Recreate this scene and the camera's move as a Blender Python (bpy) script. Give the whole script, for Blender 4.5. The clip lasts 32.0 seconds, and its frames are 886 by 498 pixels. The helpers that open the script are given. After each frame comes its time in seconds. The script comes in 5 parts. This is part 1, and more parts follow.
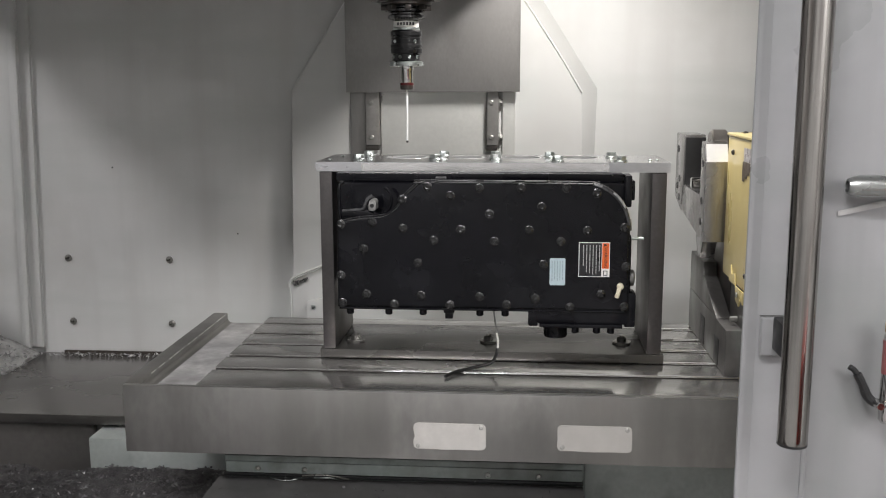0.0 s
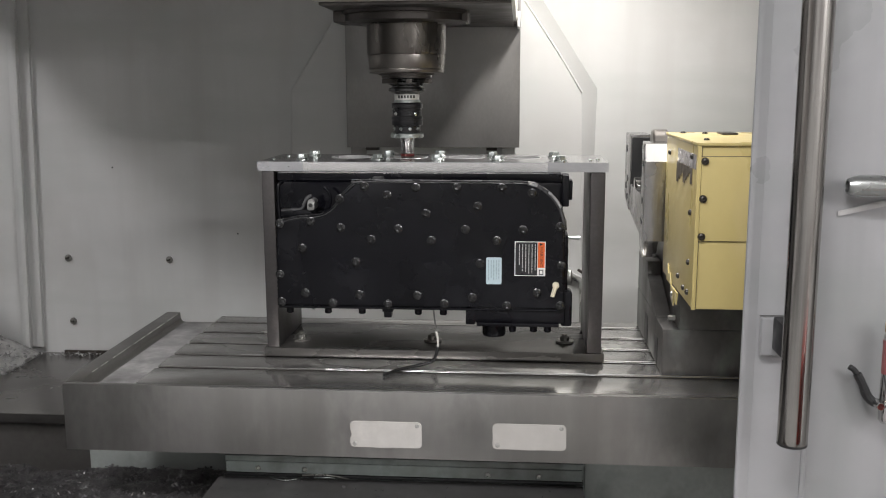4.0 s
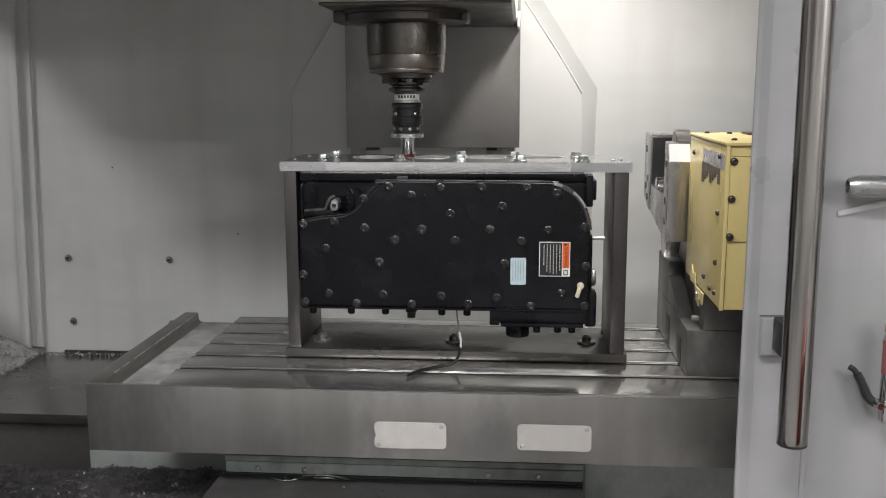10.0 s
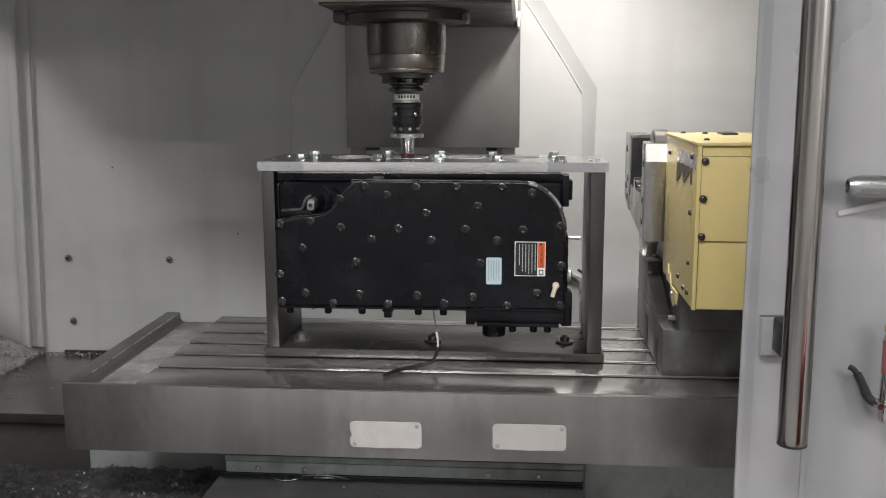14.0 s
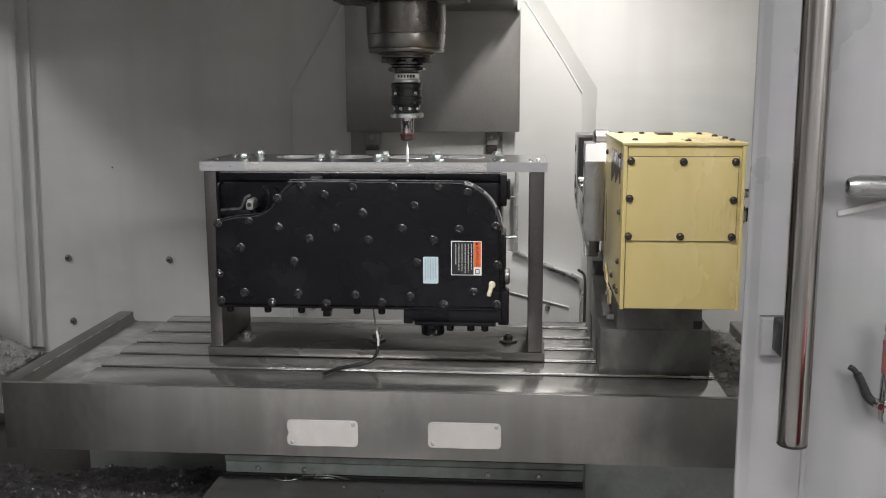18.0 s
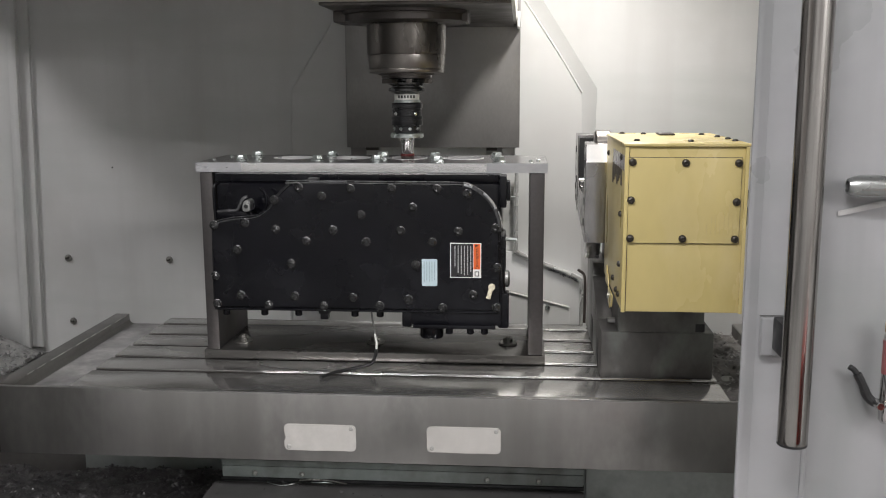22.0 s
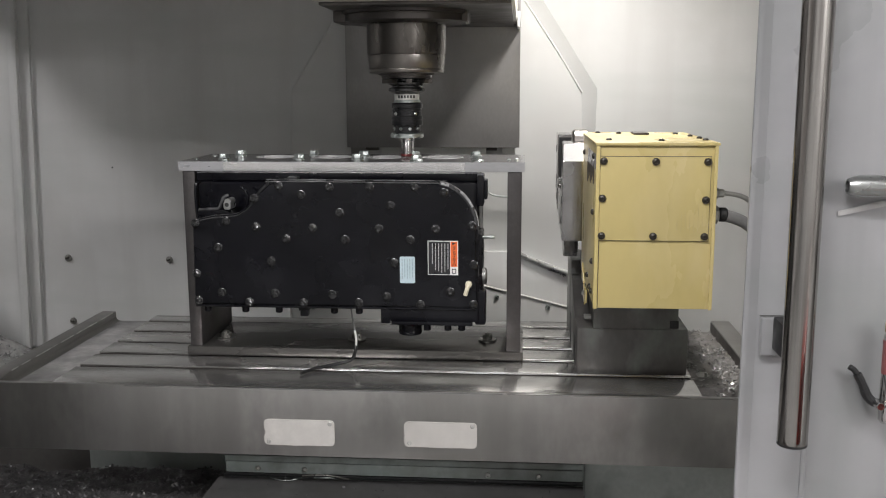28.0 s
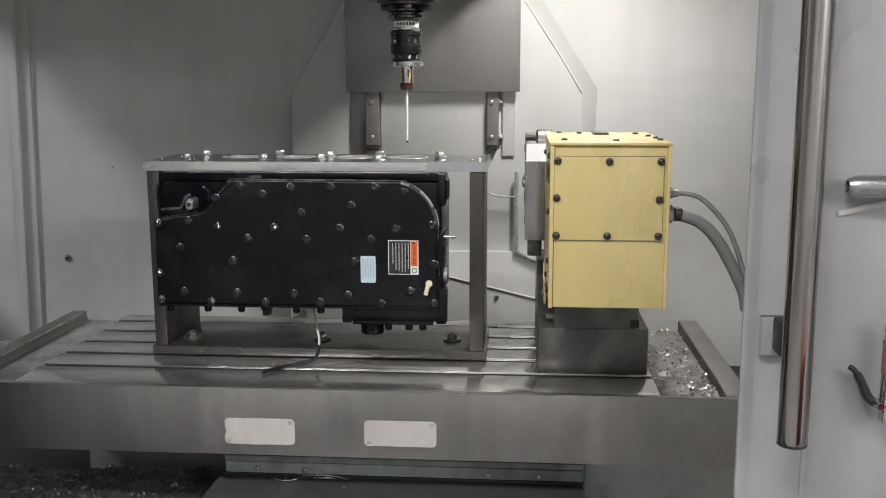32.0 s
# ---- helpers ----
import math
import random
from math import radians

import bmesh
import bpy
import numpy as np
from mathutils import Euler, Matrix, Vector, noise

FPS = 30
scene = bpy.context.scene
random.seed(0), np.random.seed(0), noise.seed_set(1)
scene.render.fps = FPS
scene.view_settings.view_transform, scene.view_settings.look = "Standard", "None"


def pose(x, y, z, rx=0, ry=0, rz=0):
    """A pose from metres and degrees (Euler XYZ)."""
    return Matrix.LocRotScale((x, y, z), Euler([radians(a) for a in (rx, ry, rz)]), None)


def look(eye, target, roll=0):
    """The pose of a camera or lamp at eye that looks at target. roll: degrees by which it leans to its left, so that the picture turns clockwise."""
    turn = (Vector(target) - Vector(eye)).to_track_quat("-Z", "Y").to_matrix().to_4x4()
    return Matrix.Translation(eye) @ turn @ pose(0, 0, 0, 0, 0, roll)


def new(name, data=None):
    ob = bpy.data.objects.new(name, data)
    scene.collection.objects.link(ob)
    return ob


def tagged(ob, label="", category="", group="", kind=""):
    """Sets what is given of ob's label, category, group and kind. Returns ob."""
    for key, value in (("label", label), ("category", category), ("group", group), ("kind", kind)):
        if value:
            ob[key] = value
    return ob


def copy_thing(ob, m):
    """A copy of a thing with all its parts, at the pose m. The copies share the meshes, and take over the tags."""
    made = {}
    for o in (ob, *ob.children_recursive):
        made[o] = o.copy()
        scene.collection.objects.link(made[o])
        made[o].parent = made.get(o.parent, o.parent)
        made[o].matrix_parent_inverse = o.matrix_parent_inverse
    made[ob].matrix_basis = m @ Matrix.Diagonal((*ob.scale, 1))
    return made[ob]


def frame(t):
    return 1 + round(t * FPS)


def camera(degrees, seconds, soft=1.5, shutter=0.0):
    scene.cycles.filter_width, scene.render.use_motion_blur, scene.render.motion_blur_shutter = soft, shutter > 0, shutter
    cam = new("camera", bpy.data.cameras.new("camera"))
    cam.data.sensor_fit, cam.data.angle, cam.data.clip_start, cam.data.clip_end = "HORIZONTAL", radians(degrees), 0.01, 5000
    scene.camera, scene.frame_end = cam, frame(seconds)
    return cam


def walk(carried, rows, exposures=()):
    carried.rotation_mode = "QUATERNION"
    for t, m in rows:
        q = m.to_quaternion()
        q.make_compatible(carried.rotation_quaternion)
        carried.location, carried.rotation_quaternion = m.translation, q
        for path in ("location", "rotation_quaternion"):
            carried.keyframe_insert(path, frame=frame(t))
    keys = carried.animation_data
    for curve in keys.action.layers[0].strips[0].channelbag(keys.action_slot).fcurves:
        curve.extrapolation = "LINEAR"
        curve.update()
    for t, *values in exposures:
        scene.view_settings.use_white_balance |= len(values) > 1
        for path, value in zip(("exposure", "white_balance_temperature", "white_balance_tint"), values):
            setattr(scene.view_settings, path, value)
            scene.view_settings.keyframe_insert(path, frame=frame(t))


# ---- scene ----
# one still camera on a stand in front of the open machine
cam = camera(50.24, 32.0, 1.05)
EYE = (0.0, 0.0, 1.535)
VIEW = look(EYE, (-0.0805, 0.9820, 1.3642), -0.19)
walk(cam, [(0.0, VIEW), (32.0, VIEW)], exposures=[(0.0, 0.09), (8.0, 0.03), (13.0, 0.0), (20.0, 0.01), (25.0, 0.02), (30.0, 0.03), (32.0, -0.01)])

# ---- light ----
world = bpy.data.worlds.new("hall_air")
scene.world = world
world.use_nodes = True
world.node_tree.nodes["Background"].inputs[0].default_value = (0.80, 0.88, 1.0, 1)
world.node_tree.nodes["Background"].inputs[1].default_value = 0.25


def area_lamp(name, m, size_x, size_y, watts, colour):
    data = bpy.data.lights.new(name, "AREA")
    data.shape, data.size, data.size_y, data.energy, data.color = "RECTANGLE", size_x, size_y, watts, colour
    ob = new(name, data)
    ob.matrix_basis = m
    return ob


# the machine's own work lamp: a short tube beside the column
LAMP = look((0.20, 2.20, 2.03), (0.06, 2.19, 1.0))
area_lamp("work_lamp_light", LAMP, 0.30, 0.06, 13.6, (1.0, 0.966, 0.935))
# rows of unseen fill lamps under the workshop ceiling, placed to match the brightness
FILL_LAMPS = ((2.3, -2.3, 70, 0), (4.5, -4.1, 215, 0), (6.3, -4.3, 235, 0), (-1.35, -1.2, 122, 0), (-0.4, -1.25, 92, 0), (-3.75, 0.45, 112, 90))
for lx, ly, watts, turn in FILL_LAMPS:
    area_lamp("fill_light", pose(lx, ly, 3.95, 0, 0, turn), 1.4, 0.5, watts, (0.995, 0.977, 0.988))
# unseen fill lamp turned to the hall's far wall, to brighten the handle's reflection
area_lamp("fill_light", look((-1.2, -4.1, 3.7), (-1.3, -5.0, 2.5)), 1.0, 0.3, 40, (0.995, 0.977, 0.988))

# ---- materials ----
def surface(name, base, rough=0.5, metal=0.0, vary=0.15, scale=6.0, grain=120.0, bump=0.05, stretch=(1, 1, 1), spots=None,
            spot_scale=9.0, spot_at=0.62, coat=0.0, rough_vary=0.12, gloss=0.5, slants=None, runs=None):
    """A procedural surface: clouds of wear, fine grain, optional stains of another colour."""
    m = bpy.data.materials.new(name)
    m.use_nodes = True
    nt = m.node_tree
    n, link = nt.nodes, nt.links.new
    shader = n["Principled BSDF"]
    co = n.new("ShaderNodeTexCoord")
    mp = n.new("ShaderNodeMapping")
    mp.inputs["Scale"].default_value = stretch
    link(co.outputs["Object"], mp.inputs["Vector"])

    def clouds(s, detail):
        t = n.new("ShaderNodeTexNoise")
        t.inputs["Scale"].default_value, t.inputs["Detail"].default_value = s, detail
        link(mp.outputs["Vector"], t.inputs["Vector"])
        return t.outputs["Fac"]

    def ramp(fac, lo, hi, a, b):
        r = n.new("ShaderNodeMapRange")
        r.inputs["From Min"].default_value, r.inputs["From Max"].default_value = lo, hi
        r.inputs["To Min"].default_value, r.inputs["To Max"].default_value = a, b
        link(fac, r.inputs["Value"])
        return r.outputs["Result"]

    def mix(fac, a, b, how="MIX"):
        x = n.new("ShaderNodeMix")
        x.data_type, x.blend_type = "RGBA", how
        for sock, val in ((x.inputs["Factor"], fac), (x.inputs["A"], a), (x.inputs["B"], b)):
            if hasattr(val, "is_linked"):
                link(val, sock)
            else:
                sock.default_value = val
        return x.outputs["Result"]

    big, fine = clouds(scale, 6), clouds(grain, 3)
    lo = tuple(c * (1 - vary) for c in base) + (1,)
    hi = tuple(min(1, c * (1 + vary)) for c in base) + (1,)
    col = mix(ramp(big, 0.3, 0.7, 0, 1), lo, hi)
    col = mix(ramp(fine, 0.35, 0.65, 0, 0.5), col, lo)
    if spots:
        col = mix(ramp(clouds(spot_scale, 8), spot_at - 0.03, spot_at + 0.16, 0, 0.85), col, (*spots, 1))
    for marks, turn, size in ((slants, (0, 40, 0), (1.3, 1.3, 7.0)), (runs, (0, 0, 0), (9.0, 9.0, 0.7))):
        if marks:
            # long soft marks: slanting ones, and upright ones as left by running coolant
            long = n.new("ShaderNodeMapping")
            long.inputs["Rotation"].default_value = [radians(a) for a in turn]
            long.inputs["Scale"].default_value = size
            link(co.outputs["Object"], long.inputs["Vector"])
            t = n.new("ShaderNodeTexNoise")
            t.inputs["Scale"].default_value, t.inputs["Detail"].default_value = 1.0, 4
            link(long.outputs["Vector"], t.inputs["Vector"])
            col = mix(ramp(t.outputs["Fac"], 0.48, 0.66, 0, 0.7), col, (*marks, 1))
    link(col, shader.inputs["Base Color"])
    link(ramp(big, 0.3, 0.7, rough + rough_vary, max(0.03, rough - rough_vary)), shader.inputs["Roughness"])
    shader.inputs["Metallic"].default_value = metal
    shader.inputs["Coat Weight"].default_value = coat
    shader.inputs["Specular IOR Level"].default_value = gloss
    if bump:
        b = n.new("ShaderNodeBump")
        b.inputs["Strength"].default_value, b.inputs["Distance"].default_value = bump, 0.002
        link(fine, b.inputs["Height"])
        link(b.outputs["Normal"], shader.inputs["Normal"])
    return m


PAINT = surface("enclosure_paint", (0.568, 0.568, 0.556), 0.42, 0, 0.05, 2.2, 14, 0.01, spots=(0.47, 0.465, 0.445), spot_scale=2.4, spot_at=0.57, slants=(0.49, 0.505, 0.488), runs=(0.505, 0.50, 0.488))
DOOR_PAINT = surface("door_paint", (0.270, 0.269, 0.274), 0.36, 0, 0.08, 3.0, 24, 0.03, spots=(0.196, 0.205, 0.202), spot_scale=4.2, spot_at=0.55, slants=(0.228, 0.236, 0.234), runs=(0.212, 0.216, 0.216))
HEAD_PAINT = surface("head_paint", (0.66, 0.65, 0.60), 0.4, 0, 0.06, 4, 80, 0.03)
GREEN_PAINT = surface("base_paint", (0.47, 0.505, 0.485), 0.5, 0, 0.15, 7, 90, 0.05, spots=(0.20, 0.205, 0.195), spot_scale=8, spot_at=0.55)
# base paint darkened for grime and for the shadow under the table
GRIMY_SHADED_GREEN = surface("grimy_shaded_base_paint", (0.25, 0.28, 0.268), 0.5, 0, 0.2, 9, 90, 0.08, spots=(0.10, 0.10, 0.095), spot_scale=11, spot_at=0.50, runs=(0.16, 0.165, 0.155))
COVER_STEEL = surface("cover_steel", (0.31, 0.30, 0.292), 0.40, 0.75, 0.12, 4, 160, 0.03, (1, 1, 0.5), spots=(0.19, 0.182, 0.176), spot_scale=5, spot_at=0.55, slants=(0.25, 0.243, 0.238))
ROLLED = surface("worn_rolled_edge", (0.66, 0.66, 0.64), 0.22, 0.55, 0.25, 18, 90, 0.05, spots=(0.28, 0.265, 0.25), spot_scale=22, spot_at=0.58)
PLATE_PALE = surface("pale_plate", (0.72, 0.72, 0.69), 0.35, 0.3, 0.08, 5, 90, 0.03)
TABLE_STEEL = surface("table_steel", (0.22, 0.213, 0.20), 0.36, 0.6, 0.16, 5, 220, 0.06, (0.3, 1, 1), spots=(0.16, 0.15, 0.14), spot_scale=6, spot_at=0.60)
TABLE_FRONT = surface("table_front_steel", (0.40, 0.39, 0.375), 0.37, 0.9, 0.18, 3.0, 60, 0.0, (1, 1, 0.5), spots=(0.19, 0.186, 0.18), spot_scale=6.0, spot_at=0.54, slants=(0.31, 0.303, 0.292), runs=(0.27, 0.262, 0.25), rough_vary=0.08)
TABLE_TOP = surface("ground_table_top", (0.66, 0.65, 0.63), 0.22, 0.9, 0.2, 5, 260, 0.02, (0.45, 1, 1), spots=(0.30, 0.29, 0.275), spot_scale=6, spot_at=0.56, rough_vary=0.12)
BRACKET_STEEL = surface("bracket_steel", (0.30, 0.29, 0.28), 0.45, 0.5, 0.12, 12, 120, 0.03)
# bright steel for painted edge glints and for the milled band
EDGE_STEEL = surface("glint_and_milled_edge", (0.80, 0.79, 0.78), 0.24, 0.9, 0.08, 9, 120, 0.02, (0.4, 1, 1), spots=(0.55, 0.54, 0.53), spot_scale=10, spot_at=0.62)
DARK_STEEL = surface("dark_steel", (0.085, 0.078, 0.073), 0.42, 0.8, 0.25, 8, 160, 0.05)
UPRIGHT_STEEL = surface("upright_steel", (0.085, 0.079, 0.078), 0.42, 0.7, 0.2, 6, 160, 0.05, spots=(0.06, 0.055, 0.05), spot_scale=8)
PLATE_ALU = surface("milled_plate", (0.46, 0.46, 0.47), 0.34, 0.6, 0.10, 5, 240, 0.03, (0.3, 1, 1), spots=(0.35, 0.35, 0.355), spot_scale=4, spot_at=0.56)
BLACK_CAST = surface("black_casting_paint", (0.0036, 0.0036, 0.0052), 0.25, 0, 0.4, 9, 150, 0.06, spots=(0.0125, 0.0127, 0.0150), spot_scale=6, spot_at=0.55, gloss=0.24, rough_vary=0.15)
BLACK_OXIDE = surface("black_oxide", (0.012, 0.012, 0.0125), 0.17, 0.0, 0.3, 40, 300, 0.03, gloss=0.82)
ZINC = surface("zinc_bolt", (0.50, 0.535, 0.52), 0.33, 0.95, 0.15, 60, 300, 0.02)
CHROME = surface("chrome", (0.62, 0.61, 0.60), 0.10, 1.0, 0.06, 20, 300, 0.0, rough_vary=0.03)
# dark hall reflections put into the chrome as tint and upright streaks
HANDLE_CHROME = surface("chrome_dark_reflections", (0.455, 0.435, 0.415), 0.14, 1.0, 0.2, 40, 300, 0.0, (1, 1, 0.02), spots=(0.21, 0.188, 0.172), spot_scale=90, spot_at=0.48, rough_vary=0.04)
CHAMFER_WHITE = surface("white_highlight", (0.92, 0.92, 0.92), 0.16, 0.35, 0.04, 30, 200, 0.0)
JAW_STEEL = surface("jaw_steel", (0.40, 0.39, 0.385), 0.20, 0.9, 0.2, 12, 220, 0.02, spots=(0.17, 0.162, 0.16), spot_scale=14, spot_at=0.55, slants=(0.28, 0.272, 0.268))
NUT_STEEL = surface("oily_nut_steel", (0.27, 0.262, 0.245), 0.34, 0.8, 0.2, 60, 200, 0.02)
NOSE_STEEL = surface("spindle_steel", (0.125, 0.115, 0.105), 0.32, 0.9, 0.18, 14, 200, 0.03, (1, 1, 0.4))
NOSE_BAND = surface("nose_band_steel", (0.20, 0.185, 0.17), 0.34, 0.9, 0.18, 14, 200, 0.03, (1, 1, 0.4))
YELLOW = surface("yellow_paint", (0.535, 0.436, 0.182), 0.29, 0, 0.09, 5, 60, 0.02, (1, 1, 0.45), spots=(0.595, 0.495, 0.262), spot_scale=7, spot_at=0.56, slants=(0.505, 0.41, 0.18))
SCUFF = surface("scuffed_yellow", (0.48, 0.39, 0.18), 0.5, 0, 0.1, 60, 200, 0.0)
RESIDUE = surface("dried_coolant", (0.46, 0.455, 0.44), 0.5, 0.3, 0.3, 14, 60, 0.4, spots=(0.15, 0.145, 0.14), spot_scale=18, spot_at=0.52)
SIDE_STEEL = surface("side_cover_steel", (0.185, 0.177, 0.168), 0.25, 0.65, 0.15, 2.5, 50, 0.01, spots=(0.13, 0.122, 0.115), spot_scale=3, rough_vary=0.09)
DULL_PANEL = surface("dull_dark_panel", (0.115, 0.108, 0.102), 0.55, 0.0, 0.2, 4, 60, 0.03, spots=(0.08, 0.074, 0.07), spot_scale=6)
WAY_STEEL = surface("way_cover_steel", (0.115, 0.112, 0.11), 0.42, 0.5, 0.2, 6, 60, 0.04, spots=(0.10, 0.095, 0.09), spot_scale=9, spot_at=0.55)
TROUGH_BED = surface("grey_fines", (0.29, 0.28, 0.268), 0.6, 0.2, 0.4, 20, 120, 0.6, spots=(0.30, 0.29, 0.28), spot_scale=12, spot_at=0.55)
TROUGH_FINES = surface("oily_fines", (0.155, 0.146, 0.138), 0.55, 0.2, 0.45, 24, 140, 0.8, spots=(0.25, 0.24, 0.23), spot_scale=10, spot_at=0.58)
CHIP_BED = surface("chip_bed", (0.11, 0.105, 0.105), 0.5, 0.5, 0.5, 40, 160, 0.9)
CHIP = surface("metal_chip", (0.135, 0.129, 0.133), 0.42, 0.45, 0.4, 30, 200, 0.0)
CHIP_DULL = surface("dull_silver_chip", (0.30, 0.293, 0.285), 0.36, 0.55, 0.6, 60, 200, 0.0)
CHIP_BRIGHT = surface("bright_chip", (0.55, 0.545, 0.54), 0.28, 0.65, 0.3, 30, 200, 0.0)
WORN_ALU = surface("worn_placard", (0.58, 0.56, 0.53), 0.5, 0.35, 0.10, 16, 120, 0.05, spots=(0.43, 0.415, 0.39), spot_scale=10, spot_at=0.56, runs=(0.50, 0.482, 0.455))
RIVET = surface("placard_rivet", (0.42, 0.41, 0.39), 0.5, 0.35, 0.15, 60, 200, 0.0)
RED_RING = surface("red_ring", (0.10, 0.010, 0.012), 0.3, 0.2, 0.2, 60, 200, 0.0)
CERAMIC = surface("white_ceramic", (0.80, 0.80, 0.78), 0.25, 0, 0.04, 60, 200, 0.0)
BAND = surface("pale_band", (0.62, 0.62, 0.58), 0.5, 0, 0.1, 80, 300, 0.0)
LABEL_BLACK = surface("label_black", (0.015, 0.015, 0.016), 0.35, 0, 0.1, 60, 200, 0.0)
LABEL_WHITE = surface("label_white", (0.78, 0.77, 0.75), 0.4, 0, 0.05, 60, 200, 0.0)
LABEL_PRINT = surface("label_print", (0.50, 0.50, 0.49), 0.4, 0, 0.2, 60, 400, 0.0)
LABEL_FOIL = surface("worn_foil", (0.38, 0.355, 0.36), 0.3, 0.3, 0.3, 40, 200, 0.0, spots=(0.16, 0.13, 0.13), spot_scale=30, spot_at=0.58)
SCREW_DARK = surface("brown_black_screw", (0.030, 0.025, 0.020), 0.36, 0.2, 0.3, 60, 200, 0.02)
LABEL_ORANGE = surface("label_orange", (0.72, 0.13, 0.025), 0.4, 0, 0.05, 60, 200, 0.0)
LABEL_BLUE = surface("label_pale_blue", (0.46, 0.565, 0.605), 0.4, 0, 0.06, 60, 200, 0.0)
LABEL_GREY = surface("label_grey_print", (0.27, 0.35, 0.385), 0.4, 0, 0.06, 60, 200, 0.0)
CREAM = surface("cream_plastic", (0.72, 0.66, 0.50), 0.4, 0, 0.06, 60, 200, 0.0)
SEAL_AND_SHADE = surface("brown_seal_and_shade", (0.045, 0.036, 0.030), 0.55, 0, 0.3, 30, 200, 0.05)
RUBBER = surface("black_rubber", (0.011, 0.011, 0.0115), 0.5, 0, 0.2, 30, 200, 0.05)
GREY_HOSE = surface("grey_hose", (0.15, 0.148, 0.145), 0.62, 0.0, 0.15, 30, 200, 0.05)
HOSE_PALE = surface("braided_hose", (0.24, 0.235, 0.22), 0.4, 0.4, 0.2, 60, 300, 0.1)
RED_PAINT = surface("red_paint", (0.30, 0.045, 0.038), 0.35, 0, 0.1, 4, 100, 0.03)
PROBE_BLACK = surface("probe_black", (0.012, 0.012, 0.013), 0.35, 0.2, 0.2, 60, 200, 0.02)
RIM_HIGHLIGHT = surface("rim_highlight_white", (0.58, 0.57, 0.54), 0.6, 0, 0.2, 30, 120, 0.3, spots=(0.2, 0.19, 0.18), spot_scale=26, spot_at=0.5)
POST_STEEL = surface("post_steel", (0.34, 0.34, 0.33), 0.35, 0.8, 0.2, 40, 200, 0.03)
LUG_HIGHLIGHT = surface("dull_lug_and_highlight", (0.10, 0.10, 0.103), 0.38, 0.4, 0.6, 40, 200, 0.03, spots=(0.04, 0.04, 0.041), spot_scale=50, spot_at=0.52)
HIGHLIGHT_STEEL = surface("edge_highlight_steel", (0.56, 0.56, 0.57), 0.3, 0.7, 0.5, 60, 200, 0.03)
BLACK_GLOSS = surface("glossy_black_rim", (0.045, 0.045, 0.047), 0.24, 0.0, 0.5, 30, 200, 0.0, spots=(0.02, 0.02, 0.021), spot_scale=40, spot_at=0.5, gloss=0.7)
BORE_STEEL = surface("bored_steel", (0.60, 0.597, 0.592), 0.34, 0.6, 0.08, 20, 300, 0.01)
PLATE_DIM_TOP = surface("milled_plate_dim_top", (0.40, 0.395, 0.40), 0.20, 0.9, 0.15, 4, 240, 0.02, (0.3, 1, 1), spots=(0.27, 0.265, 0.26), spot_scale=5, spot_at=0.5, rough_vary=0.08)
BASE_STEEL = surface("base_plate_steel", (0.115, 0.11, 0.104), 0.27, 0.6, 0.15, 8, 200, 0.03, (0.4, 1, 1), spots=(0.14, 0.13, 0.12), spot_scale=9, spot_at=0.58)
FOOT_IRON = surface("foot_iron", (0.092, 0.088, 0.084), 0.42, 0.4, 0.25, 10, 120, 0.05, (1, 1, 0.6), spots=(0.19, 0.205, 0.19), spot_scale=9, spot_at=0.54)
FROST = surface("dried_white_coolant", (0.43, 0.422, 0.415), 0.6, 0.1, 0.25, 22, 90, 0.25, spots=(0.17, 0.165, 0.16), spot_scale=9, spot_at=0.53)
SATIN = surface("satin_pipe", (0.42, 0.43, 0.42), 0.27, 0.95, 0.15, 20, 200, 0.02)
GUN_RED = surface("faded_red_band", (0.22, 0.075, 0.075), 0.45, 0, 0.2, 60, 200, 0.0)
SCREW_DULL = surface("dull_screw", (0.34, 0.34, 0.32), 0.4, 0.7, 0.2, 60, 200, 0.02)
SMEAR = surface("brown_glue", (0.09, 0.07, 0.05), 0.6, 0, 0.3, 60, 200, 0.05)
# dark paint for unseen enclosure sheets, to cut bounced light
DARK_PAINT = surface("low_bounce_paint", (0.16, 0.16, 0.165), 0.7, 0, 0.15, 1.0, 30, 0.1)
BRASS = surface("brass", (0.45, 0.30, 0.13), 0.3, 0.9, 0.15, 40, 200, 0.0)
FLOOR_PAINT = surface("hall_floor_paint", (0.21, 0.21, 0.205), 0.5, 0, 0.2, 1.5, 40, 0.1)
HALL_PAINT = surface("hall_wall_paint", (0.50, 0.50, 0.49), 0.7, 0, 0.1, 1.0, 30, 0.1)


# ---- mesh helpers ----
def bevelled(bm, width, seg=2):
    if width:
        sharp = [e for e in bm.edges if len(e.link_faces) == 2 and e.calc_face_angle(0) > 0.5]
        bmesh.ops.bevel(bm, geom=sharp, offset=width, segments=seg, profile=0.6, affect="EDGES", clamp_overlap=True)
    return bm


def box(x0, x1, y0, y1, z0, z1, bev=0.0):
    bm = bmesh.new()
    bmesh.ops.create_cube(bm, size=1.0, matrix=Matrix.Translation(((x0 + x1) / 2, (y0 + y1) / 2, (z0 + z1) / 2))
                          @ Matrix.Diagonal((x1 - x0, y1 - y0, z1 - z0, 1)))
    return bevelled(bm, bev)


